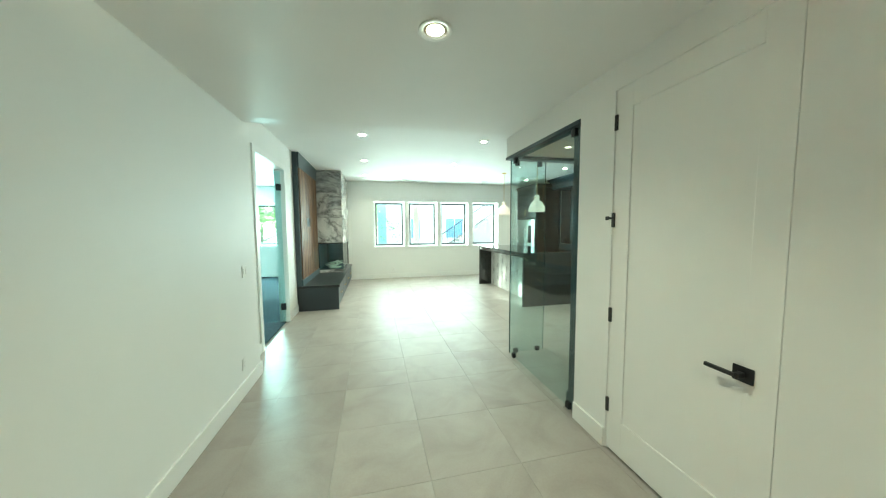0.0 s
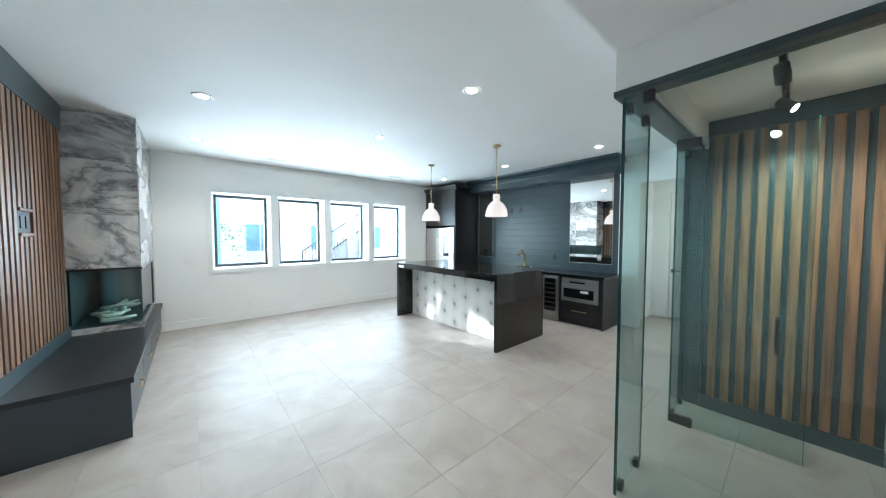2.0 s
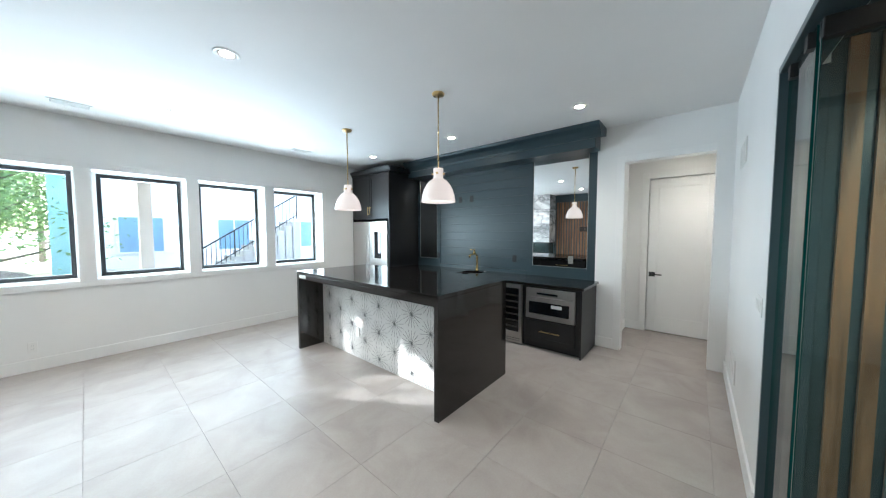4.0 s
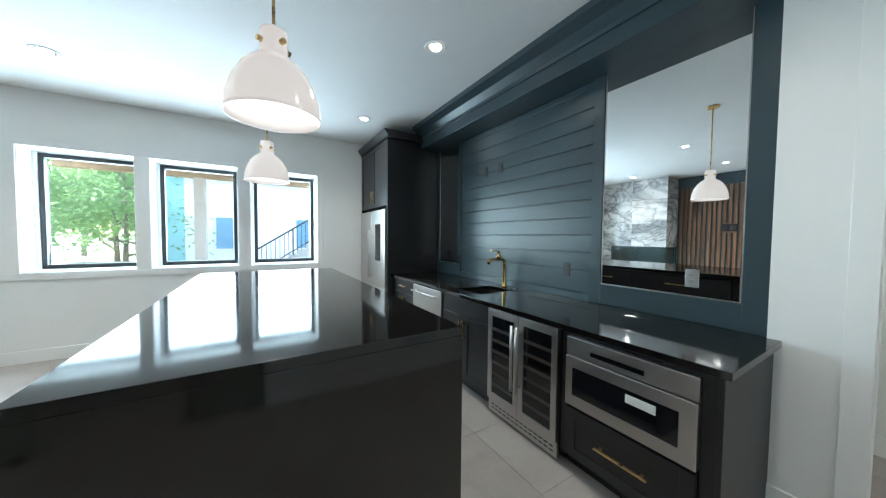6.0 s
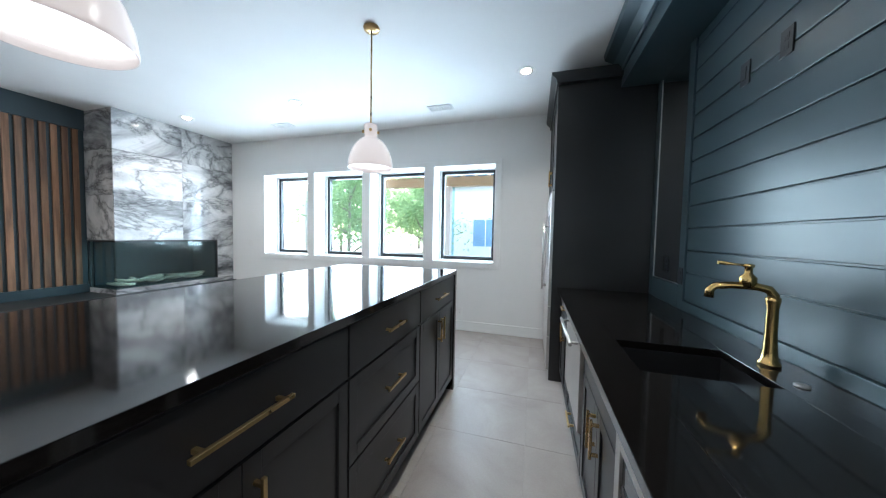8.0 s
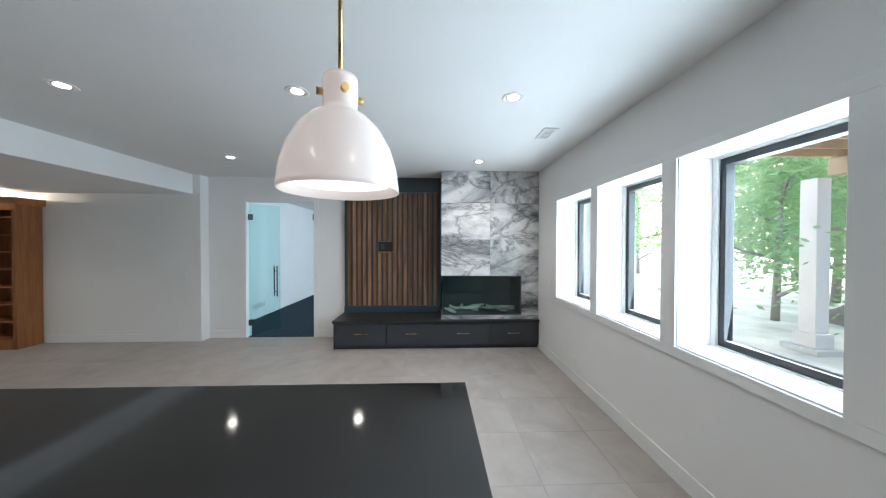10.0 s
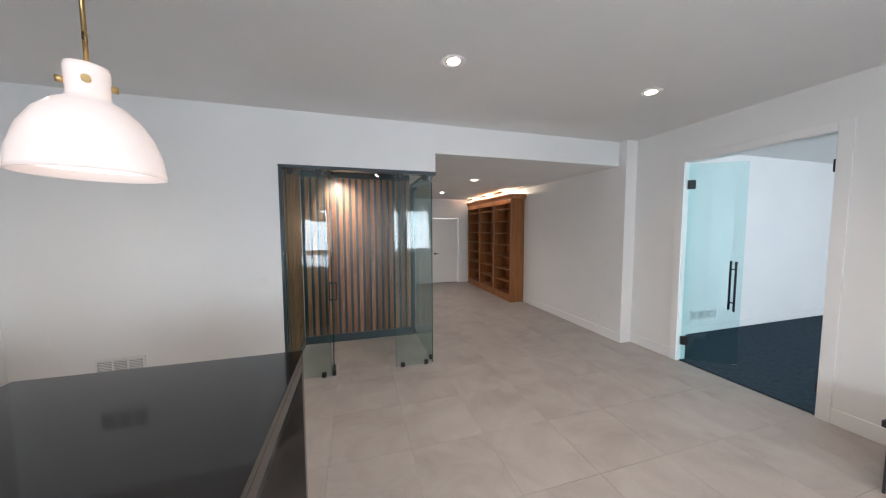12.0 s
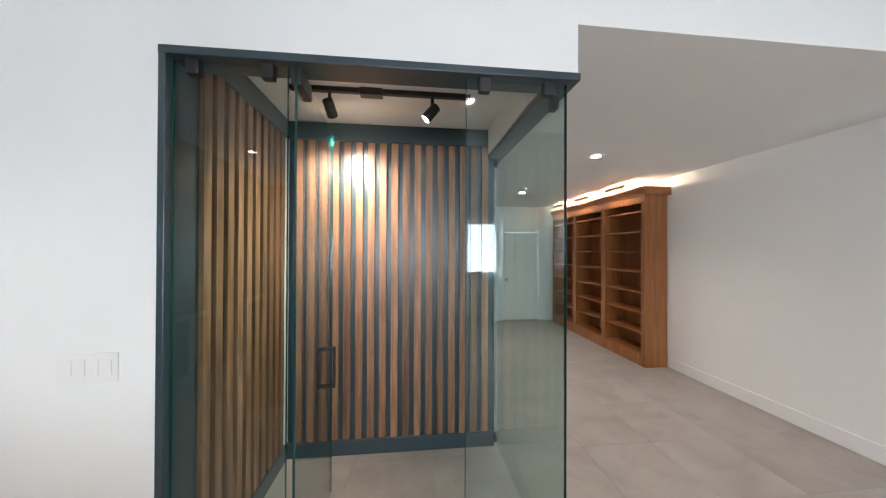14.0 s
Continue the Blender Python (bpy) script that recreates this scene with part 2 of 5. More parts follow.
def boxes(*rows, bev=0.0):
    """One bmesh of boxes (x0, x1, y0, y1, z0, z1)."""
    bm = bmesh.new()
    for x0, x1, y0, y1, z0, z1 in rows:
        v = [bm.verts.new((x, y, z)) for z in (z0, z1) for x, y in ((x0, y0), (x1, y0), (x1, y1), (x0, y1))]
        for f in ((0, 3, 2, 1), (4, 5, 6, 7), (0, 1, 5, 4), (1, 2, 6, 5), (2, 3, 7, 6), (3, 0, 4, 7)):
            bm.faces.new([v[i] for i in f])
    if bev:
        bmesh.ops.bevel(bm, geom=list(bm.edges), offset=bev, segments=2, profile=0.5, affect="EDGES")
    return bm


def lathe(profile, seg=32, at=(0, 0, 0)):
    """A surface of revolution round z through (radius, height) points."""
    bm = bmesh.new()
    rings = []
    for r, z in profile:
        rings.append([bm.verts.new((at[0] + r * math.cos(2 * math.pi * i / seg), at[1] + r * math.sin(2 * math.pi * i / seg), at[2] + z)) for i in range(seg)])
    for a, b in zip(rings, rings[1:]):
        for i in range(seg):
            bm.faces.new((a[i], a[(i + 1) % seg], b[(i + 1) % seg], b[i]))
    for ring, flip in ((rings[0], True), (rings[-1], False)):
        bm.faces.new(ring[::-1] if flip else ring)
    bmesh.ops.remove_doubles(bm, verts=list(bm.verts), dist=1e-5)
    for f in bm.faces:
        f.smooth = True
    return bm


def tube(points, r, seg=10):
    """A round bar along points; r is one radius or one for each point."""
    bm = bmesh.new()
    pts = [Vector(p) for p in points]
    rr = r if isinstance(r, (list, tuple)) else [r] * len(pts)
    rings = []
    for i, p in enumerate(pts):
        d = (pts[min(i + 1, len(pts) - 1)] - pts[max(i - 1, 0)]).normalized()
        u = d.orthogonal().normalized() if i == 0 else (u - d * u.dot(d)).normalized()
        w = d.cross(u)
        rings.append([bm.verts.new(p + rr[i] * (math.cos(a) * u + math.sin(a) * w)) for a in (2 * math.pi * k / seg for k in range(seg))])
    for a, b in zip(rings, rings[1:]):
        for i in range(seg):
            bm.faces.new((a[i], a[(i + 1) % seg], b[(i + 1) % seg], b[i]))
    bm.faces.new(rings[0][::-1])
    bm.faces.new(rings[-1])
    for f in bm.faces:
        f.smooth = len(f.verts) == 4
    return bm


def prism(poly, axis, a, b):
    """A polygon of 2D points drawn out along an axis from a to b."""
    bm = bmesh.new()
    def at(p, s):
        q = list(p)
        q.insert(axis, s)
        return q
    lo = [bm.verts.new(at(p, a)) for p in poly]
    hi = [bm.verts.new(at(p, b)) for p in poly]
    k = len(poly)
    for i in range(k):
        bm.faces.new((lo[i], lo[(i + 1) % k], hi[(i + 1) % k], hi[i]))
    bm.faces.new(lo[::-1])
    bm.faces.new(hi)
    bmesh.ops.recalc_face_normals(bm, faces=list(bm.faces))
    return bm


def join(*parts):
    out = bmesh.new()
    for b in parts:
        tmp = bpy.data.meshes.new("tmp")
        b.to_mesh(tmp)
        out.from_mesh(tmp)
        bpy.data.meshes.remove(tmp)
        b.free()
    return out


def part(name, bm, material, parent=None, label=""):
    me = bpy.data.meshes.new(name)
    bm.to_mesh(me)
    bm.free()
    for m in (material if isinstance(material, (list, tuple)) else [material]):
        me.materials.append(m)
    ob = new(name, me)
    ob.parent = parent
    return tagged(ob, label)


def thing(name, label, category, at=(0, 0, 0), rz=0.0, group=""):
    ob = new(name)
    ob.empty_display_size = 0.1
    ob.matrix_world = pose(*at, 0, 0, rz)
    return tagged(ob, label, category, group)


def structure(name, bm, material, label, category):
    return tagged(part(name, bm, material), label, category, "", "structure")


# ---- setting ----
CZ, SZ, NY, WX, EX = 3.015, 2.665, 6.10, -3.25, 3.90
CW, CE, SY, ENDY = -3.05, -0.20, -0.035, -5.55
JOG, BOXZ = SY + 0.13, 2.64
BOXE, BOXB, HEAD, BOXP = 1.555, -1.235, 2.44, -1.38

# window wall with one long opening, divided by posts
WIN_X = ((-1.78, -0.85), (-0.70, 0.21), (0.36, 1.27), (1.43, 2.33))
WZ0, WZ1 = 1.0, 2.40
wall_n = structure("wall_north", boxes((-3.55, -1.78, NY, 6.5, 0, 3.3), (2.33, 5.3, NY, 6.5, 0, 3.3), (-1.78, 2.33, NY, 6.5, 0, WZ0), (-1.78, 2.33, NY, 6.5, WZ1, 3.3),
                                            (-0.85, -0.70, NY, 6.5, WZ0, WZ1), (0.21, 0.36, NY, 6.5, WZ0, WZ1), (1.27, 1.43, NY, 6.5, WZ0, WZ1)), WHITE, "white painted wall with four deep window openings", "wall")
structure("wall_west", boxes((WX - 0.14, WX, JOG, 0.79, 0, 3.3), (WX - 0.14, WX, 2.03, NY, 0, 3.3), (WX - 0.14, WX, 0.79, 2.03, 2.56, 3.3)), WHITE, "white painted wall with a double glass door", "wall")
structure("wall_corridor_west", boxes((CW - 0.34, CW, ENDY - 0.15, JOG, 0, 3.3)), WHITE, "white painted corridor wall", "wall")
structure("wall_south", boxes((CW, CE, SY - 0.15, SY, SZ, 3.3), (CE, BOXE, SY - 0.15, SY, HEAD, 3.3), (BOXE, 5.3, SY - 0.15, SY, 0, 3.3)), WHITE, "white painted wall above the glass room and corridor", "wall")
structure("wall_corridor_east", boxes((CE, CE + 0.12, BOXP, SY - 0.15, HEAD, 3.3), (CE, CE + 0.12, -1.73, BOXP, 0, 3.3), (CE, CE + 0.12, -2.65, -1.73, 2.50, 3.3), (CE, CE + 0.12, ENDY, -2.65, 0, 3.3)), WHITE, "white painted corridor wall with a closet door", "wall")
structure("wall_corridor_end", boxes((CW, -2.43, ENDY - 0.15, ENDY, 0, 3.3), (-1.58, 0.2, ENDY - 0.15, ENDY, 0, 3.3), (-2.43, -1.58, ENDY - 0.15, ENDY, 2.06, 3.3)), WHITE, "white painted end wall of the corridor", "wall")
structure("wall_box_back", boxes((CE + 0.06, BOXE + 0.15, BOXP + 0.024, BOXB, 0, 2.9)), WHITE, "white wall behind the slat panel", "wall")
structure("wall_box_side", boxes((BOXE, BOXE + 0.15, BOXB, SY - 0.15, 0, 3.3)), WHITE, "white wall beside the slat panel", "wall")
structure("wall_east", boxes((3.83, 3.97, SY, 0.12, 0, 3.3), (3.83, 3.97, 0.12, 1.01, 2.52, 3.3), (3.83, 3.97, 1.01, 1.345, 0, 3.3), (EX, 4.05, 1.345, NY, 0, 3.3)), WHITE, "white painted wall with an open doorway", "wall")
structure("wall_hall", boxes((5.05, 5.2, -0.8, 0.02, 0, 3.3), (5.05, 5.2, 0.86, 2.5, 0, 3.3), (5.05, 5.2, 0.02, 0.86, 2.45, 3.3), (4.05, 5.2, 1.15, 1.3, 0, 3.3), (3.97, 5.2, -0.95, -0.8, 0, 3.3)), WHITE, "white painted side hall wall", "wall")
# unseen slab, added so that no sun leaks in between the ceilings
structure("roof", boxes((-8.7, 5.4, -5.9, 7.9, 3.3, 3.5)), ROOF, "unseen slab added above the rooms to keep sun out", "roof")
structure("ceiling", boxes((-3.5, 5.3, SY - 0.02, 6.3, CZ, CZ + 0.2)), CEIL, "white textured room ceiling", "ceiling")
structure("ceiling_corridor", boxes((CW, CE, ENDY, SY - 0.15, SZ, SZ + 0.2)), CEIL, "white lowered corridor ceiling", "ceiling")
structure("ceiling_glass_room", boxes((CE + 0.12, BOXE, BOXB, SY - 0.15, BOXZ, 2.9)), CEIL, "white ceiling of the glass room", "ceiling")
structure("ceiling_hall", boxes((3.97, 5.2, -0.8, 1.2, 2.75, 2.9)), CEIL, "white hall ceiling", "ceiling")


def skirting(name, *runs):
    rows = [r for r in runs]
    return structure(name, boxes(*rows, bev=0.004), TRIM, "white painted baseboard", "baseboard")


BB = 0.14
skirting("baseboard", (WX, WX + 0.016, JOG, 0.695, 0, BB))
skirting("baseboard", (WX, WX + 0.016, 2.125, 2.64, 0, BB))
skirting("baseboard", (-2.49, 3.03, NY - 0.016, NY, 0, BB))
skirting("baseboard", (CW, CW + 0.016, -2.60, JOG + 0.016, 0, BB))
skirting("baseboard", (WX + 0.016, CW, JOG, JOG + 0.016, 0, BB))
skirting("baseboard", (BOXE + 0.02, 3.83, SY, SY + 0.016, 0, BB))
skirting("baseboard", (CE - 0.016, CE, -1.725, BOXP - 0.005, 0, BB))
skirting("baseboard", (CE - 0.016, CE, ENDY, -2.66, 0, BB))
skirting("baseboard", (3.814, 3.83, 1.1, 1.33, 0, BB))
skirting("baseboard", (5.034, 5.05, 0.95, 1.15, 0, BB))
skirting("baseboard", (4.05, 5.03, 1.134, 1.15, 0, BB))

# window casing, sills and windows
structure("window_trim", boxes((-1.87, 2.42, NY - 0.018, NY, WZ1, 2.47), (-1.87, 2.42, NY - 0.018, NY, 0.925, WZ0), (-1.87, -1.78, NY - 0.018, NY, WZ0, WZ1), (2.33, 2.42, NY - 0.018, NY, WZ0, WZ1),
                                   (-0.845, -0.705, NY - 0.018, NY, WZ0, WZ1), (0.215, 0.355, NY - 0.018, NY, WZ0, WZ1), (1.275, 1.425, NY - 0.018, NY, WZ0, WZ1), bev=0.003), TRIM, "white painted casing round the window row", "trim")
for i, (a, b) in enumerate(WIN_X):
    w = tagged(thing(f"window_{i + 1}", "square black-framed window in a deep white reveal", "window"), kind="structure")
    x0, x1 = a + 0.035, b - 0.02
    part("window_frame", boxes((x0, x0 + 0.045, 6.38, 6.45, 1.02, 2.385), (x1 - 0.045, x1, 6.38, 6.45, 1.02, 2.385), (x0 + 0.045, x1 - 0.045, 6.38, 6.45, 1.02, 1.07), (x0 + 0.045, x1 - 0.045, 6.38, 6.45, 2.335, 2.385), bev=0.004), FRAME, w)
    part("window_jamb", boxes((a, x0, 6.36, 6.47, WZ0, WZ1), (x1, b, 6.36, 6.47, WZ0, WZ1), (x0, x1, 6.36, 6.47, WZ0, 1.02), (x0, x1, 6.36, 6.47, 2.385, WZ1)), TRIM, w)
    pane = part("pane", boxes((x0 + 0.045, x1 - 0.045, 6.41, 6.418, 1.07, 2.335)), PANE, w)
    pane.visible_shadow = False
    part("window_sill", boxes((a + 0.004, b - 0.004, NY + 0.002, 6.36, WZ0, WZ0 + 0.012), bev=0.003), TRIM, w)

# ---- room beyond the glass doors ----
WY, WA, WB = 7.35, -5.86, -4.84
structure("wall_west_room", boxes((-8.4, -3.39, -1.5, 0.12, 0, 3.3), (-8.55, -8.4, -1.5, WY, 0, 3.3), (-8.4, WA, WY, WY + 0.3, 0, 3.3), (WB, -3.39, WY, WY + 0.3, 0, 3.3), (WA, WB, WY, WY + 0.3, 0, 1.02), (WA, WB, WY, WY + 0.3, 2.40, 3.3), (-3.39, -3.25, 6.5, WY + 0.3, 0, 3.3)), WHITE, "white painted wall of the carpeted room", "wall")
structure("ceiling_west_room", boxes((-8.4, -3.39, 0.1, WY + 0.1, 2.95, 3.1)), CEIL, "white ceiling of the carpeted room", "ceiling")
structure("carpet_floor", boxes((-8.4, -3.30, 0.1, WY + 0.1, -0.05, 0.008)), CARPET, "dark charcoal carpet floor", "carpet")
skirting("baseboard", (-8.38, -3.39, WY - 0.016, WY, 0.008, BB))
skirting("baseboard", (-8.4, -3.42, 0.12, 0.136, 0.008, BB))
w = tagged(thing("window_5", "black-framed window of the carpeted room", "window"), kind="structure")
part("window_frame", boxes((WA + 0.06, WA + 0.11, WY + 0.12, WY + 0.19, 1.12, 2.30), (WB - 0.11, WB - 0.06, WY + 0.12, WY + 0.19, 1.12, 2.30), (WA + 0.06, WB - 0.06, WY + 0.12, WY + 0.19, 1.07, 1.12), (WA + 0.06, WB - 0.06, WY + 0.12, WY + 0.19, 2.30, 2.35), bev=0.004), FRAME, w)
part("window_jamb", boxes((WA, WA + 0.06, WY + 0.11, WY + 0.2, 1.02, 2.40), (WB - 0.06, WB, WY + 0.11, WY + 0.2, 1.02, 2.40), (WA + 0.06, WB - 0.06, WY + 0.11, WY + 0.2, 1.02, 1.07), (WA + 0.06, WB - 0.06, WY + 0.11, WY + 0.2, 2.35, 2.40)), TRIM, w)
pane = part("pane", boxes((WA + 0.11, WB - 0.11, WY + 0.15, WY + 0.158, 1.12, 2.30)), PANE, w)
pane.visible_shadow = False
part("window_trim", boxes((WA - 0.09, WA, WY - 0.018, WY, 0.93, 2.49), (WB, WB + 0.09, WY - 0.018, WY, 0.93, 2.49), (WA, WB, WY - 0.018, WY, 2.40, 2.49), (WA, WB, WY - 0.018, WY, 0.93, 1.02)), TRIM, w)

# ---- doors ----


def bar_handle(name, parent, x, y, z, length, axis, out, mat=BRASS, r=0.006, label="brass bar pull"):
    """A square bar pull on two posts; out is the offset towards the room."""
    ox, oy = out
    d = [0, 0, 0]
    d[axis] = length / 2
    h = r
    rows = []
    cx, cy = x + ox, y + oy
    rows.append((cx - d[0] - h, cx + d[0] + h, cy - d[1] - h, cy + d[1] + h, z - d[2] - h, z + d[2] + h))
    for s in (-0.82, 0.82):
        px, py, pz = x + d[0] * s, y + d[1] * s, z + d[2] * s
        rows.append((min(px, px + ox) - h * (oy != 0 or 0.2), max(px, px + ox) + h * (oy != 0 or 0.2), min(py, py + oy) - h * (ox != 0 or 0.2), max(py, py + oy) + h * (ox != 0 or 0.2), pz - h, pz + h))
    return part(name, boxes(*rows, bev=0.0015), mat, parent, label)


def lever(parent, x, y, z, side, along):
    """A black square-rose lever on a face at x, looking to side (+1 or -1), lever along y."""
    h = part("door_handle", boxes((min(x, x + 0.008 * side), max(x, x + 0.008 * side), y - 0.04, y + 0.04, z - 0.036, z + 0.036),
                                  (min(x, x + 0.05 * side), max(x, x + 0.05 * side), y - 0.011, y + 0.011, z - 0.011, z + 0.011),
                                  (min(x + 0.04 * side, x + 0.055 * side), max(x + 0.04 * side, x + 0.055 * side), min(y, y + along), max(y, y + along), z - 0.009, z + 0.009), bev=0.002), BLACK, parent, "matt black square lever handle")
    return h


# closet door in the corridor
d = tagged(thing("door_1", "closed white shaker closet door with black lever", "door", (CE, -2.65, 0)), kind="structure")
part("door_panel", boxes((0.018, 0.058, 0.012, 0.908, 0.012, 2.49), bev=0.002), TRIM, d)
part("door_jamb", boxes((0.060, 0.10, 0.0, 0.92, 0.0, 2.5), (0.010, 0.060, 0.0, 0.0105, 0.0, 2.5), (0.010, 0.060, 0.9095, 0.92, 0.0, 2.5), (0.010, 0.060, 0.0105, 0.9095, 2.4915, 2.5)), TRIM, d)
part("door_frame_rails", boxes((0.008, 0.018, 0.012, 0.132, 0.012, 2.49), (0.008, 0.018, 0.788, 0.908, 0.012, 2.49), (0.008, 0.018, 0.132, 0.788, 0.012, 0.26), (0.008, 0.018, 0.132, 0.788, 2.36, 2.49), bev=0.0025), TRIM, d)
lever(d, 0.008, 0.13, 0.93, -1, 0.13)
for z in (0.33, 0.98, 1.64, 2.29):
    part("hinge", boxes((-0.004, 0.016, 0.90, 0.922, z - 0.05, z + 0.05), bev=0.002), BLACK, d)
part("door_stop", boxes((-0.05, 0.0, 0.90, 0.912, 1.645, 1.66), (-0.055, -0.048, 0.89, 0.92, 1.64, 1.665), bev=0.002), BLACK, d)

# door at the corridor's end
d = tagged(thing("door_2", "closed white panel door at the corridor end", "door", (-2.43, ENDY, 0)), kind="structure")
part("door_panel", boxes((0.01, 0.84, -0.05, -0.03, 0.012, 2.05), bev=0.002), TRIM, d)
part("door_frame_rails", boxes((0.01, 0.12, -0.03, -0.02, 0.012, 2.05), (0.73, 0.84, -0.03, -0.02, 0.012, 2.05), (0.12, 0.73, -0.03, -0.02, 0.012, 0.22), (0.12, 0.73, -0.03, -0.02, 1.93, 2.05), bev=0.002), TRIM, d)
part("door_casing", boxes((-0.09, 0.0, 0.0, 0.02, 0, 2.15), (0.85, 0.94, 0.0, 0.02, 0, 2.15), (0.0, 0.85, 0.0, 0.02, 2.06, 2.15), bev=0.003), TRIM, d)
part("door_handle", boxes((0.75, 0.81, -0.02, -0.012, 0.92, 0.98), (0.775, 0.79, -0.012, 0.03, 0.942, 0.958), (0.66, 0.79, 0.02, 0.032, 0.942, 0.956), bev=0.002), BLACK, d, "matt black lever handle")
part("threshold", boxes((0.0, 0.85, -0.12, 0.0, 0.0, 0.014), bev=0.003), BLACK, d)

# door in the side hall
d = tagged(thing("door_3", "closed white panel door in the side hall", "door", (5.05, 0.02, 0)), kind="structure")
part("door_panel", boxes((0.03, 0.07, 0.01, 0.83, 0.012, 2.44), bev=0.002), TRIM, d)
part("door_frame_rails", boxes((0.018, 0.03, 0.01, 0.13, 0.012, 2.44), (0.018, 0.03, 0.71, 0.83, 0.012, 2.44), (0.018, 0.03, 0.13, 0.71, 0.012, 0.26), (0.018, 0.03, 0.13, 0.71, 2.30, 2.44), bev=0.0025), TRIM, d)
part("door_casing", boxes((-0.02, 0.0, -0.09, 0.0, 0, 2.54), (-0.02, 0.0, 0.84, 0.93, 0, 2.54), (-0.02, 0.0, 0.0, 0.84, 2.45, 2.54), bev=0.003), TRIM, d)
part("door_jamb", boxes((0.074, 0.13, 0.001, 0.839, 0.0, 2.449)), TRIM, d)
lever(d, 0.018, 0.77, 0.93, -1, -0.13)

# trim round the opening to the side hall
structure("trim", boxes((3.812, 3.83, 1.012, 1.10, 0.0, 2.60), (3.812, 3.83, 0.12, 1.012, 2.52, 2.60), bev=0.003), TRIM, "white casing of the hall opening", "trim")

# double glass door to the carpeted room
structure("trim", boxes((WX, WX + 0.02, 0.695, 0.785, 0, 2.65), (WX, WX + 0.02, 2.035, 2.125, 0, 2.65), (WX, WX + 0.02, 0.785, 2.035, 2.565, 2.65), bev=0.003), TRIM, "white casing of the glass door", "trim")
for hy, sgn, ang in ((0.80, 1, 58), (2.02, -1, 88)):
    leaf = thing("glass_door", "open frameless aqua glass door leaf with black pull", "door", (WX - 0.035, hy, 0.0), 0, "double glass door")
    leaf.matrix_world = pose(WX - 0.035, hy, 0.0, 0, 0, ang * sgn)
    part("pane", boxes((-0.006, 0.006, min(0.01 * sgn, 0.615 * sgn), max(0.01 * sgn, 0.615 * sgn), 0.012, 2.54), bev=0.0015), DOORGLASS, leaf)
    for z in (0.27, 2.28):
        part("hinge", boxes((-0.02, 0.02, min(0, 0.075 * sgn), max(0, 0.075 * sgn), z - 0.055, z + 0.055), bev=0.003), BLACK, leaf, "black hinge clamp")
    for s in (-1, 1):
        part("pull_handle", join(tube([(0.05 * s, 0.52 * sgn, 0.70), (0.05 * s, 0.52 * sgn, 1.32)], 0.012), tube([(0.006 * s, 0.52 * sgn, 0.80), (0.05 * s, 0.52 * sgn, 0.80)], 0.009), tube([(0.006 * s, 0.52 * sgn, 1.22), (0.05 * s, 0.52 * sgn, 1.22)], 0.009)), BLACK, leaf, "black ladder pull")

# ---- glass room with slat panels ----


def slat_panel(name, label, length, z0, z1, at, rz, pitch=0.098, band_lo=0.12, band_hi=0.14, slat_w=0.054, cut=None):
    """A dark backboard along local x, facing local +y, with upright walnut slats."""
    p = thing(name, label, "wall panel", at, rz)
    part("backboard", boxes((0, length, -0.012, 0.0, z0, z1), bev=0.001), TEAL, p, "blue-black painted backboard")
    if band_lo:
        part("bottom_rail", boxes((0, length, 0.001, 0.032, z0, z0 + band_lo), bev=0.003), TEAL, p)
    if band_hi:
        part("top_rail", boxes((0, length, 0.001, 0.032, z1 - band_hi, z1), bev=0.003), TEAL, p)
    lo, hi = z0 + band_lo + 0.003, z1 - band_hi - 0.003
    n = int((length - 0.03) / pitch)
    first = (length - (n - 1) * pitch) / 2
    whole = {}
    for i in range(n):
        x = first + i * pitch
        runs = [(lo, hi)]
        if cut and cut[0] < x < cut[1]:
            runs = [(lo, cut[2]), (cut[3], hi)]
        for run in runs:
            if run not in whole:
                bm = boxes((-slat_w / 2, slat_w / 2, 0.001, 0.026, run[0], run[1]))
                me = bpy.data.meshes.new("slat")
                bm.to_mesh(me)
                bm.free()
                me.materials.append(WALNUT)
                whole[run] = me
            s = new("slat", whole[run])
            s.parent, s.location = p, (x, 0, 0)
    return p


slat_panel("slat_wall", "walnut slats on a blue-black board in the glass room", BOXE - CE - 0.10, 0.0, BOXZ - 0.002, (CE + 0.064, BOXB + 0.013, 0), 0, 0.0935)
slat_panel("slat_wall", "walnut slats on a blue-black side board", SY - 0.16 - BOXB - 0.05, 0.0, BOXZ - 0.002, (BOXE - 0.013, BOXB + 0.05, 0), 90, 0.0935)
structure("glass_room_frame", boxes((CE - 0.01, BOXE, SY - 0.13, SY + 0.008, HEAD - 0.035, HEAD - 0.001), (CE - 0.01, CE + 0.11, BOXP, SY - 0.13, HEAD - 0.035, HEAD - 0.001), (BOXE - 0.03, BOXE - 0.002, SY - 0.158, SY + 0.008, 0, HEAD - 0.035), (CE + 0.02, CE + 0.1, BOXP + 0.001, BOXP + 0.02, 0, HEAD - 0.035), (CE + 0.051, CE + 0.0585, BOXP + 0.0225, BOXB + 0.001, 0, HEAD - 0.036), bev=0.003), TEAL, "dark painted head frame of the glass room", "frame")


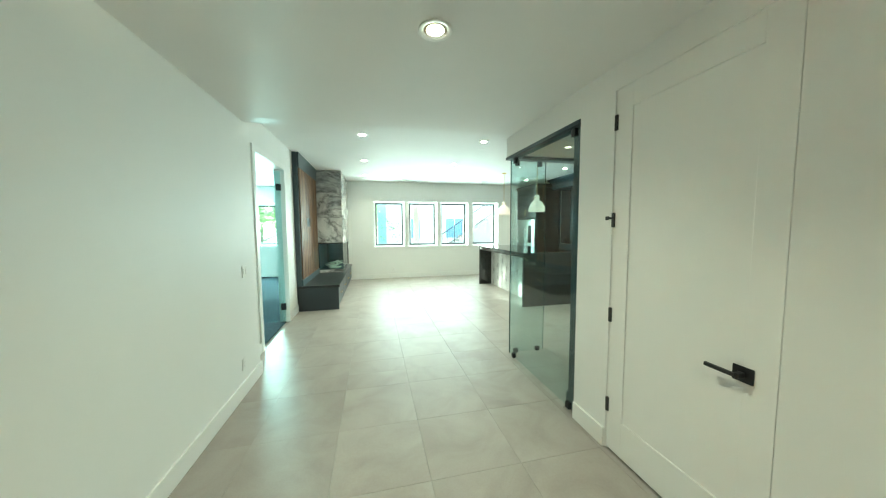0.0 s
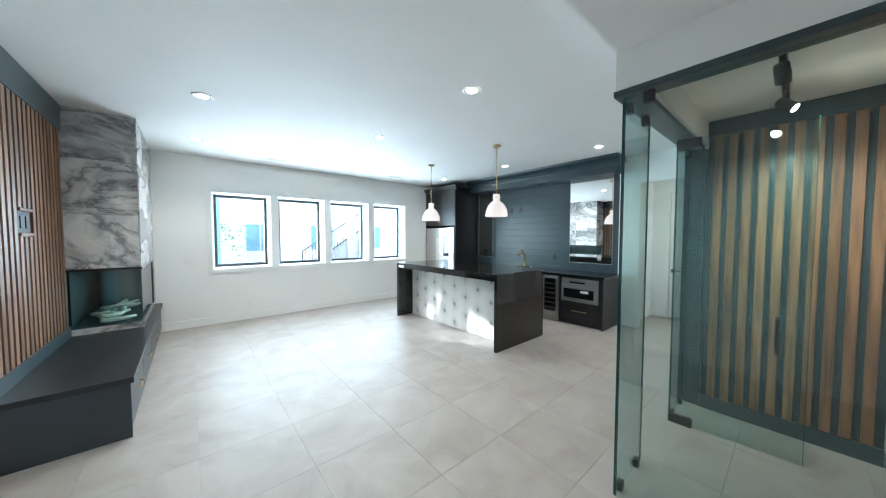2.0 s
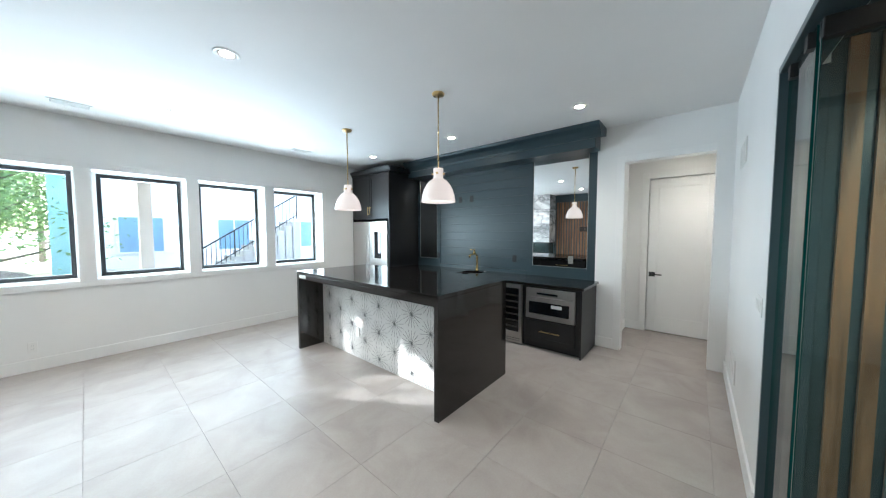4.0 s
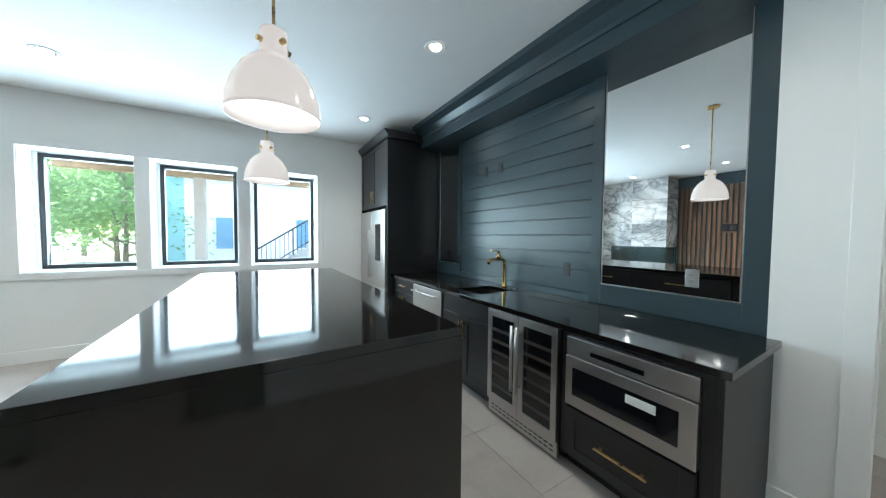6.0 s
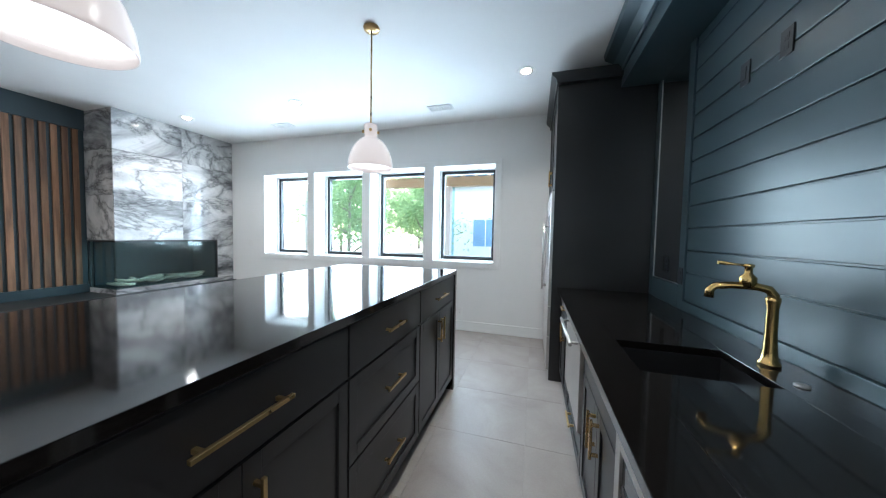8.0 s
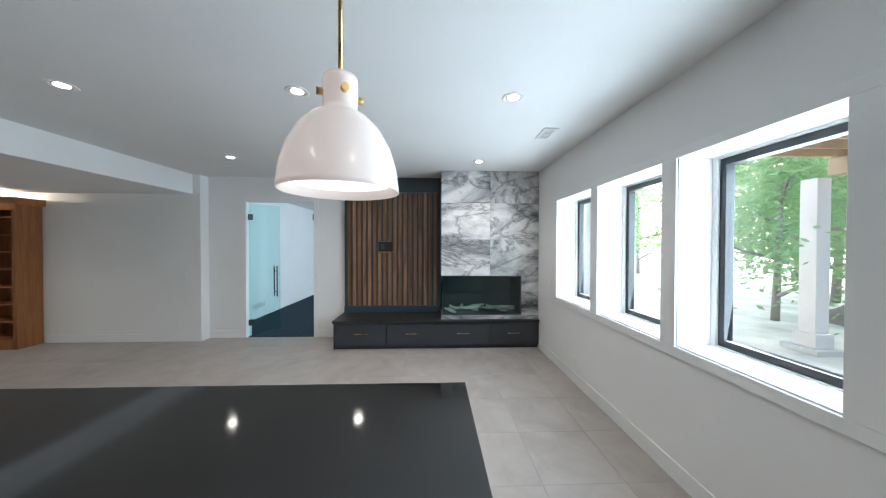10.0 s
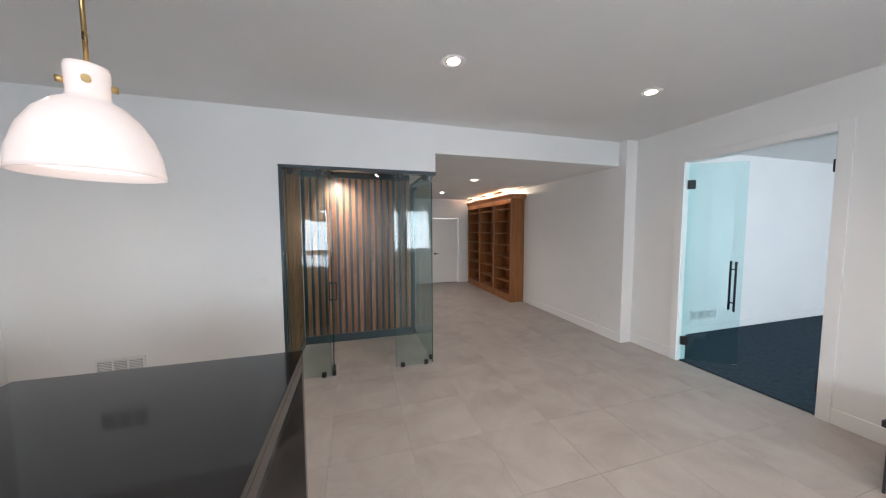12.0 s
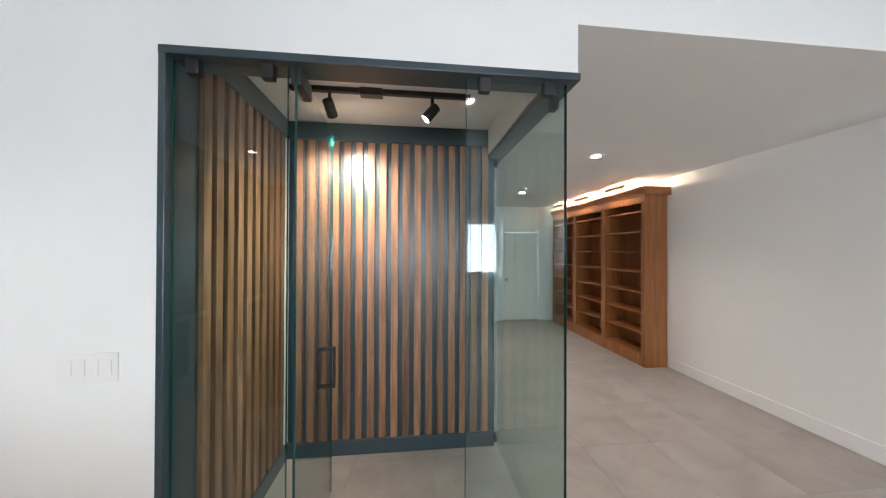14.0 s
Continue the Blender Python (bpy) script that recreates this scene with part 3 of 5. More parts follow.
def glass_sheet(name, label, a, b, z0=0.012, z1=HEAD - 0.04, t=0.010):
    """An upright glass sheet from point a to b on the floor plan."""
    g = thing(name, label, "glass panel", (a[0], a[1], 0), 0, "glass room front")
    v = Vector((b[0] - a[0], b[1] - a[1], 0))
    g.matrix_world = pose(a[0], a[1], 0, 0, 0, math.degrees(math.atan2(v.y, v.x)))
    length = v.length
    part("pane", boxes((0.003, length - 0.003, -t / 2, t / 2, z0, z1)), GLASS, g)
    for x0 in (0.0, length - 0.003):
        part("pane_edge", boxes((x0, x0 + 0.003, -t / 2, t / 2, z0, z1)), GLASSEDGE, g, "green polished glass edge")
    return g, length


def clamps(g, xs, zs=((0.0, 0.055), (HEAD - 0.1, HEAD - 0.036))):
    for x in xs:
        for z0, z1 in zs:
            part("clamp", boxes((x - 0.025, x + 0.025, -0.018, 0.018, z0, z1), bev=0.003), BLACK, g, "black square glass clamp")


GY, GX = SY - 0.03, CE + 0.04
g, n_ = glass_sheet("glass_panel", "clear fixed glass panel with black clamps", (GX, GY), (0.315, GY))
clamps(g, (0.09, 0.39))
g, n_ = glass_sheet("glass_panel", "clear narrow fixed glass panel with black clamps", (1.075, GY), (BOXE - 0.032, GY))
clamps(g, (0.08, 0.37))
g, n_ = glass_sheet("glass_panel", "clear fixed glass panel along the corridor", (GX, BOXP + 0.022), (GX, GY - 0.008))
clamps(g, (0.1, n_ - 0.12))
# the door leaf stands open, turned into the glass room
g, n_ = glass_sheet("glass_panel", "open frameless glass door leaf with a black square pull", (1.045, GY), (1.085, GY - 0.755))
g.name = "glass_door"
tagged(g, category="door")
for z0, z1 in ((0.0, 0.07), (HEAD - 0.11, HEAD - 0.036)):
    part("pivot", boxes((0.0, 0.16, -0.022, 0.022, z0, z1), bev=0.004), BLACK, g, "black pivot clamp")
for s in (-1, 1):
    part("pull_handle", boxes((0.60, 0.62, 0.045 * s - 0.008, 0.045 * s + 0.008, 0.77, 1.02), (0.60, 0.62, min(0.005 * s, 0.045 * s), max(0.005 * s, 0.045 * s), 0.77, 0.79), (0.60, 0.62, min(0.005 * s, 0.045 * s), max(0.005 * s, 0.045 * s), 1.0, 1.02), bev=0.002), BLACK, g, "black square pull")
# track light
tr = thing("track_light", "black ceiling track with two spotlights, lit", "track light", (0.74, -0.66, BOXZ))
part("track", boxes((-0.56, 0.56, -0.017, 0.017, -0.03, 0.0), bev=0.003), BLACK, tr)
part("feed_box", boxes((0.0, 0.14, -0.03, 0.03, -0.045, 0.0), bev=0.004), BLACK, tr)
for sx, tgt in ((0.325, (0.22, -0.56, -0.62)), (-0.315, (0.55, -0.10, -1.1))):
    part("stem", tube([(sx, 0, -0.03), (sx, 0, -0.09)], 0.011), BLACK, tr)
    dv = (Vector(tgt) - Vector((sx, 0, -0.11))).normalized()
    c0 = Vector((sx, 0, -0.12))
    head = part("spot_head", tube([c0 - dv * 0.045, c0 - dv * 0.04, c0 + dv * 0.06, c0 + dv * 0.065], [0.024, 0.032, 0.034, 0.031], 18), BLACK, tr, "black spotlight head")
    part("lens", tube([c0 + dv * 0.0655, c0 + dv * 0.067], 0.026, 18), SPOTLENS, head, "glowing spot lens")
    sp = bpy.data.lights.new("track_spot", "SPOT")
    sp.energy, sp.spot_size, sp.spot_blend, sp.color, sp.shadow_soft_size = 21, radians(84), 1.0, (1, 0.84, 0.66), 0.03
    so = new("track_spot", sp)
    e = Vector((0.74, -0.66, BOXZ)) + c0 + dv * 0.075
    so.matrix_world = look(e, e + dv)

# ---- bench, slat feature and fireplace ----
bn = thing("bench", "long charcoal painted hearth bench with four drawers", "bench", (WX, 2.64, 0))
part("body", boxes((0.0, 0.73, 0.012, 3.455, 0.06, 0.445)), BENCH, bn)
part("plinth", boxes((0.0, 0.69, 0.02, 3.455, 0.0, 0.06)), BENCH, bn)
part("end_panel", boxes((0.0, 0.752, 0.0, 0.012, 0.0, 0.445), bev=0.002), BENCH, bn)
part("top", boxes((0.0, 0.775, -0.02, 3.455, 0.445, 0.49), bev=0.004), DARK, bn, "dark smooth bench top")
for i in range(4):
    y0 = 0.03 + i * 0.855
    dr = part("drawer", boxes((0.73, 0.75, y0, y0 + 0.84, 0.075, 0.43), bev=0.003), BENCH, bn)
    bar_handle("handle", dr, 0.75, y0 + 0.42, 0.27, 0.20, 1, (0.028, 0), BRASS, 0.005)
slat_panel("slat_feature", "walnut slats on a blue-black board above the bench", 1.79, 0.49, CZ - 0.002, (WX + 0.085, 4.425, 0), -90, 0.0945, 0.12, 0.275, 0.057, (0.885, 1.17, 1.60, 1.84))
sf = bpy.data.objects["slat_feature"]
part("furring", boxes((0, 1.79, -0.082, -0.013, 0.49, CZ - 0.002)), TEAL, sf)
pl = thing("media_plate", "black media wall box in the slat panel", "wall plate", (WX + 0.088, 3.40, 1.72))
for zz in (-0.115, 0.09):
    part("cross_slat", boxes((0, 0.03, -0.135, 0.135, zz, zz + 0.025), bev=0.001), WALNUT, pl, "walnut cross slat")
part("plate", boxes((0, 0.012, -0.125, 0.125, -0.088, 0.088), bev=0.003), BLKPLAST, pl)
for yy in (-0.055, 0.055):
    part("socket", boxes((0.012, 0.018, yy - 0.035, yy + 0.035, -0.05, 0.05), bev=0.002), SHELFM if yy < 0 else BLACK, pl)

# fireplace column of marble tiles round a corner firebox
FX, FY = -2.56, 4.43
fp = thing("fireplace", "grey veined marble fireplace column with corner glass firebox", "fireplace", (FX, FY, 0.49))
H = CZ - 0.49
part("core", boxes((-0.60, -0.014, 0.014, 1.67, 0.735, H - 0.001), (-0.60, -0.014, 1.39, 1.67, 0.0, 0.735), (-0.60, -0.014, 0.014, 1.39, 0.0, 0.06)), GROUT, fp)
rows_z = (0.742, 1.36, 1.98, H)
cols_y = (0.0, 0.835, 1.67)
for a, b in zip(rows_z, rows_z[1:]):
    for c, e in zip(cols_y, cols_y[1:]):
        t_ = part("marble_tile", boxes((-0.012, 0.0, c + 0.0012, e - 0.0012, a + 0.0012, b - 0.0012), bev=0.001), MARBLE, fp)
    part("marble_tile", boxes((-0.62, -0.0135, 0.0, 0.012, a + 0.0012, b - 0.0012), bev=0.001), MARBLE, fp)
part("marble_tile", boxes((-0.012, 0.0, 1.375, 1.669, 0.07, 0.741), bev=0.001), MARBLE, fp)
part("marble_tile", boxes((-0.012, 0.0, 0.0, 1.669, 0.0, 0.069), bev=0.001), MARBLE, fp)
part("marble_tile", boxes((-0.62, -0.0135, 0.0, 0.012, 0.0, 0.069), bev=0.001), MARBLE, fp)
part("firebox", boxes((-0.60, -0.58, 0.05, 1.37, 0.06, 0.735), (-0.58, -0.03, 1.35, 1.37, 0.06, 0.735), (-0.58, -0.03, 0.03, 1.35, 0.06, 0.075), (-0.58, -0.03, 0.03, 1.35, 0.715, 0.735)), SOOT, fp, "black metal firebox lining")
part("firebox_frame", boxes((-0.62, 0.004, 0.002, 0.02, 0.715, 0.742), (-0.018, 0.004, 0.02, 1.375, 0.715, 0.742), (-0.018, 0.004, 1.355, 1.375, 0.07, 0.715), (-0.62, -0.598, 0.002, 0.02, 0.07, 0.715), bev=0.002), BLACK, fp)
part("front_glass", boxes((-0.012, -0.006, 0.012, 1.355, 0.07, 0.715)), DOORGLASS, fp)
part("side_glass", boxes((-0.598, -0.012, 0.004, 0.010, 0.07, 0.715)), DOORGLASS, fp)
rng = random.Random(5)
for i in range(15):
    y = 0.16 + 1.08 * i / 14 + rng.uniform(-0.03, 0.03)
    x = -0.30 + rng.uniform(-0.14, 0.14)
    a = rng.uniform(-0.6, 0.6) + (1.2 if i % 3 else 0.2)
    ln = rng.uniform(0.10, 0.17)
    z = 0.10 + (0.045 if i % 2 else 0.0)
    pts = [(x + ln * math.cos(a) * s + rng.uniform(-0.012, 0.012), y + ln * math.sin(a) * s, z + rng.uniform(-0.006, 0.012) + abs(s) * 0.01) for s in (-1, -0.5, 0, 0.5, 1)]
    part("log", tube(pts, [0.016, 0.025, 0.027, 0.024, 0.015], 8), LOG, fp, "pale driftwood ceramic log")

# ---- island ----
isl = thing("kitchen_island", "black quartz waterfall island with patterned tile front", "island", (1.06, 1.87, 0))
IH, IL, IW = 1.08, 2.57, 1.16
part("countertop", boxes((0.0, IW, 0.0, IL, IH - 0.035, IH), bev=0.002), QUARTZ, isl, "polished black quartz top")
part("apron", boxes((0.0, 0.045, 0.05, IL - 0.05, IH - 0.10, IH - 0.0355), bev=0.002), QUARTZ, isl)
part("waterfall_panel", boxes((0.0, IW, 0.0, 0.05, 0.0, IH - 0.0355), bev=0.002), QUARTZ, isl)
part("waterfall_panel", boxes((0.0, IW, IL - 0.05, IL, 0.0, IH - 0.0355), bev=0.002), QUARTZ, isl)
part("body", boxes((0.36, IW - 0.03, 0.052, IL - 0.052, 0.1, IH - 0.04)), DARK, isl)
part("toe_kick", boxes((0.36, IW - 0.09, 0.052, IL - 0.052, 0.0, 0.1)), BLACK, isl)
part("tile_backing", boxes((0.352, 0.36, 0.052, IL - 0.052, 0.0, IH - 0.04)), GROUT, isl)


def shaker(parent, name, y0, y1, z0, z1, x, side, mat=DARK, rail=0.055):
    """A shaker front on a face at x that looks to side, between y0..y1 and z0..z1."""
    a, b = sorted((x, x + 0.012 * side))
    c, e = sorted((x + 0.0125 * side, x + 0.02 * side))
    dr = part(name, boxes((a, b, y0, y1, z0, z1), bev=0.0015), mat, parent)
    if parent.parent is None:
        for row in ((c, e, y0, y0 + rail, z0, z1), (c, e, y1 - rail, y1, z0, z1)):
            part("stile", boxes(row, bev=0.0015), mat, dr)
        for row in ((c, e, y0 + rail, y1 - rail, z0, z0 + rail), (c, e, y0 + rail, y1 - rail, z1 - rail, z1)):
            part("rail", boxes(row, bev=0.0015), mat, dr)
    return dr


def slab_front(parent, name, y0, y1, z0, z1, x, side, mat=DARK):
    a, b = sorted((x, x + 0.02 * side))
    return part(name, boxes((a, b, y0, y1, z0, z1), bev=0.002), mat, parent)


ix = IW - 0.03
for y0, y1, sort in ((0.06, 0.94, "two"), (0.945, 1.70, "three"), (1.705, 2.515, "two")):
    if sort == "two":
        f = slab_front(isl, "drawer", y0 + 0.003, y1 - 0.003, 0.83, 1.035, ix, 1)
        bar_handle("handle", f, ix + 0.02, (y0 + y1) / 2, 0.93, 0.26, 1, (0.03, 0))
        m_ = (y0 + y1) / 2
        for s, a, b in ((-1, y0 + 0.003, m_ - 0.0015), (1, m_ + 0.0015, y1 - 0.003)):
            f = shaker(isl, "door", a, b, 0.11, 0.82, ix, 1)
            bar_handle("handle", f, ix + 0.02, m_ + 0.035 * s, 0.68, 0.16, 2, (0.03, 0))
    else:
        for z0, z1, k in ((0.83, 1.035, 0), (0.47, 0.82, 1), (0.11, 0.46, 1)):
            f = shaker(isl, "drawer", y0 + 0.003, y1 - 0.003, z0, z1, ix, 1) if k else slab_front(isl, "drawer", y0 + 0.003, y1 - 0.003, z0, z1, ix, 1)
            bar_handle("handle", f, ix + 0.02, (y0 + y1) / 2, (z0 + z1) / 2 + 0.0, 0.18, 1, (0.03, 0))
part("end_post", boxes((ix, ix + 0.02, 2.517, IL - 0.052, 0.1, 1.035), bev=0.001), DARK, isl)

# hexagon tiles with radiating line pattern on the island's living side
HEXW = 0.32
hr = HEXW / math.sqrt(3)


def clip_poly(poly, y0, y1, z0, z1):
    for ax, lim, keep in ((0, y0, 1), (0, y1, -1), (1, z0, 1), (1, z1, -1)):
        out = []
        for i in range(len(poly)):
            p, q = poly[i - 1], poly[i]
            pin, qin = (p[ax] - lim) * keep >= 0, (q[ax] - lim) * keep >= 0
            if pin != qin:
                s = (lim - p[ax]) / (q[ax] - p[ax])
                out.append((p[0] + s * (q[0] - p[0]), p[1] + s * (q[1] - p[1])))
            if qin:
                out.append(q)
        poly = out
        if len(poly) < 3:
            return []
    return poly


def clip_line(p, q, y0, y1, z0, z1):
    s0, s1 = 0.0, 1.0
    for ax, lo, hi in ((0, y0, y1), (1, z0, z1)):
        dd = q[ax] - p[ax]
        if abs(dd) < 1e-9:
            if not lo <= p[ax] <= hi:
                return None
            continue
        a, b = sorted(((lo - p[ax]) / dd, (hi - p[ax]) / dd))
        s0, s1 = max(s0, a), min(s1, b)
    if s1 - s0 < 0.02:
        return None
    return tuple(p[k] + s0 * (q[k] - p[k]) for k in (0, 1)), tuple(p[k] + s1 * (q[k] - p[k]) for k in (0, 1))


ty0, ty1, tz0, tz1 = 0.054, IL - 0.054, 0.004, IH - 0.042
for col in range(-1, 11):
    for row in range(-1, 5):
        cy, cz = 0.12 + col * hr * 1.5, 0.10 + row * HEXW + (col % 2) * HEXW / 2
        hexa = [(cy + (hr - 0.001) * math.cos(math.pi / 3 * k), cz + (hr - 0.001) * math.sin(math.pi / 3 * k)) for k in range(6)]
        poly = clip_poly(hexa, ty0, ty1, tz0, tz1)
        if not poly:
            continue
        bits = [prism(poly, 0, 0.344, 0.352)]
        for k in range(18):
            ang = math.pi / 9 * k
            edge = (HEXW / 2) / math.cos((ang - math.pi / 6 + math.pi / 6) % (math.pi / 3) - math.pi / 6)
            reach = edge * (0.97 if k % 3 else 0.80)
            seg = clip_line((cy, cz), (cy + reach * math.sin(ang), cz + reach * math.cos(ang)), ty0, ty1, tz0, tz1)
            if seg:
                (a, b), (c, e) = seg
                nx, nz = math.cos(ang) * 0.0017, -math.sin(ang) * 0.0017
                ray = prism([(a - nx, b - nz), (a + nx, b + nz), (c + nx, e + nz), (c - nx, e - nz)], 0, 0.3428, 0.3441)
                for f in ray.faces:
                    f.material_index = 1
                bits.append(ray)
        part("hex_tile", join(*bits), [FANTILE, LINE], isl)

part("apron_plate", boxes((-0.004, 0.0, IL - 0.26, IL - 0.08, IH - 0.088, IH - 0.045), bev=0.0015), PLASTIC, isl, "white plate under the top")
part("outlet", boxes((0.334, 0.344, 1.62, 1.69, 0.28, 0.40), bev=0.002), PLASTIC, isl, "white outlet")

# ---- bar wall ----
bar = thing("bar_panelling", "blue-black shiplap bar wall with deep crown moulding", "wall panelling", (EX, 1.345, 0))
BL = 3.53
part("backboard", boxes((-0.02, -0.001, 0.0, BL, 0.9, 3.0)), TEAL, bar)
zs = [0.975] + [1.022 + 0.148 * k for k in range(1, 12)] + [2.718]
for a, b in zip(zs, zs[1:]):
    part("shiplap_board", boxes((-0.034, -0.021, 1.03, 2.90, a + 0.004, b - 0.004), bev=0.003), TEAL, bar)
part("stile", boxes((-0.045, -0.021, 0.0, 0.11, 0.915, 2.72), bev=0.002), TEAL, bar)
part("stile", boxes((-0.045, -0.021, 0.94, 1.03, 0.915, 2.72), bev=0.002), TEAL, bar)
part("stile", boxes((-0.045, -0.021, 2.90, 2.98, 0.915, 2.72), bev=0.002), TEAL, bar)
part("stile", boxes((-0.045, -0.021, 3.47, BL, 0.915, 2.72), bev=0.002), TEAL, bar)
for a, b in ((0.11, 0.94), (1.03, 2.90), (2.98, 3.47)):
    part("bottom_rail", boxes((-0.045, -0.021, a, b, 0.915, 0.975 if a == 1.03 else 1.07), bev=0.002), TEAL, bar)
part("soffit_box", boxes((-0.33, -0.001, -0.03, BL, 2.72, 2.90), bev=0.003), TEAL, bar)
part("crown_moulding", prism([(-0.33, 2.84), (-0.345, 2.84), (-0.35, 2.87), (-0.40, 2.93), (-0.47, 2.97), (-0.48, CZ - 0.002), (-0.001, CZ - 0.002), (-0.001, 2.905), (-0.33, 2.905)], 1, -0.10, BL), TEAL, bar)
for y0, y1, lab in ((0.11, 0.94, "framed wall mirror above the bar counter"), (2.98, 3.47, "narrow framed wall mirror beside the tall cabinet")):
    mr_ = thing("mirror", lab, "mirror", (EX - 0.022, 1.345, 0))
    part("mirror_glass", boxes((-0.012, 0.0, y0 + 0.004, y1 - 0.004, 1.074, 2.716)), MIRROR, mr_)
    part("bevel", boxes((-0.016, -0.0125, y0 + 0.004, y1 - 0.004, 1.074, 1.080), (-0.016, -0.0125, y0 + 0.004, y0 + 0.009, 1.08, 2.716), (-0.016, -0.0125, y1 - 0.009, y1 - 0.004, 1.08, 2.716)), STEEL, mr_)

FXB = 3.15
ct = thing("bar_countertop", "polished black quartz bar counter with sink cutout", "countertop", (3.10, 1.29, 0.88))
part("slab", boxes((0.0, 0.16, 0.0, 3.58, 0.0, 0.034), (0.57, 0.752, 0.0, 3.58, 0.0, 0.034), (0.16, 0.57, 0.0, 1.77, 0.0, 0.034), (0.16, 0.57, 2.12, 3.58, 0.0, 0.034), bev=0.0015), QUARTZ, ct)
sk = thing("sink", "black undermount bar sink", "sink", (3.26, 3.06, 0.66))
part("basin", boxes((0.0, 0.41, 0.0, 0.35, 0.0, 0.01), (-0.008, 0.0, 0.0, 0.35, 0.0, 0.219), (0.41, 0.418, 0.0, 0.35, 0.0, 0.219), (0.0, 0.41, -0.008, 0.0, 0.0, 0.219), (0.0, 0.41, 0.35, 0.358, 0.0, 0.219)), SINKBLACK, sk)
part("drain", lathe([(0.0, 0.0105), (0.045, 0.0105), (0.045, 0.014), (0.03, 0.012), (0.0, 0.012)], 20, (0.2, 0.17, 0)), BLACK, sk)
fc = thing("faucet", "polished brass bridge-style bar faucet with lever", "faucet", (3.755, 3.28, 0.914))
part("body", lathe([(0.0, 0), (0.034, 0), (0.034, 0.012), (0.026, 0.02), (0.022, 0.05), (0.018, 0.12), (0.017, 0.22), (0.022, 0.25), (0.022, 0.262), (0.0, 0.265)], 20), GOLD, fc)
part("spout", tube([(0.0, 0, 0.235), (0.0, 0.0, 0.27), (-0.015, 0, 0.292), (-0.05, 0.005, 0.30), (-0.12, 0.02, 0.30), (-0.17, 0.03, 0.292), (-0.185, 0.032, 0.275), (-0.187, 0.033, 0.245)], [0.017, 0.017, 0.016, 0.015, 0.014, 0.014, 0.015, 0.017], 14), GOLD, fc)
part("valve", lathe([(0.0, 0.295), (0.02, 0.295), (0.026, 0.315), (0.026, 0.335), (0.012, 0.35), (0.012, 0.372), (0.017, 0.375), (0.017, 0.385), (0.0, 0.388)], 18, (-0.075, 0.01, 0)), GOLD, fc)
part("lever", tube([(-0.075, 0.01, 0.378), (-0.11, 0.015, 0.383), (-0.17, 0.02, 0.388)], [0.006, 0.005, 0.008], 10), GOLD, fc)
ap = thing("air_switch", "small brass button beside the sink", "switch", (3.735, 3.10, 0.914))
part("button", lathe([(0.0, 0), (0.02, 0), (0.02, 0.006), (0.01, 0.008), (0.0, 0.008)], 18), STEEL, ap)


def base_unit(name, label, category, y0, y1, hollow=False):
    u = thing(name, label, category, (FXB, y0, 0), 0, "bar base cabinets")
    n = y1 - y0 - 0.001
    if hollow:
        part("body", boxes((0.02, 0.73, 0.001, n, 0.1, 0.64), (0.02, 0.09, 0.001, n, 0.64, 0.879), (0.54, 0.73, 0.001, n, 0.64, 0.879), (0.09, 0.54, 0.001, 0.1, 0.64, 0.879), (0.09, 0.54, n - 0.1, n, 0.64, 0.879)), DARK, u)
    else:
        part("body", boxes((0.02, 0.73, 0.001, n, 0.1, 0.879)), DARK, u)
    part("toe_kick", boxes((0.07, 0.73, 0.001, y1 - y0 - 0.001, 0.0, 0.1)), BLACK, u)
    return u, y1 - y0


# microwave drawer unit
u, n_ = base_unit("microwave_cabinet", "dark cabinet holding a stainless microwave drawer", "cabinet", 1.335, 2.09)
part("end_panel", boxes((-0.02, 0.73, -0.018, 0.0, 0.0, 0.879), bev=0.002), DARK, u)
part("face_frame", boxes((0.0, 0.02, 0.0, 0.06, 0.1, 0.879), (0.0, 0.02, n_ - 0.04, n_, 0.1, 0.879), (0.0, 0.02, 0.06, n_ - 0.04, 0.845, 0.879), bev=0.001), DARK, u)
f = shaker(u, "drawer", 0.065, n_ - 0.045, 0.11, 0.41, 0.0, -1, DARK, 0.06)
bar_handle("handle", f, -0.02, n_ / 2, 0.27, 0.26, 1, (-0.03, 0))
mw = thing("microwave_oven", "stainless steel drawer microwave with black window", "microwave", (FXB, 1.335, 0))
part("front", boxes((-0.03, 0.018, 0.062, n_ - 0.042, 0.43, 0.73), bev=0.004), STEEL, mw)
part("control_panel", boxes((-0.022, 0.018, 0.062, n_ - 0.042, 0.735, 0.843), bev=0.003), STEEL, mw)
part("window", boxes((-0.033, -0.0305, 0.13, n_ - 0.09, 0.50, 0.665), bev=0.0008), DARKGLASS, mw)
part("sticker", boxes((-0.0345, -0.0335, 0.22, 0.36, 0.60, 0.645)), PLASTIC, mw, "white paper sticker")
part("display", boxes((-0.0245, -0.0225, 0.28, 0.56, 0.765, 0.79)), DARKGLASS, mw)

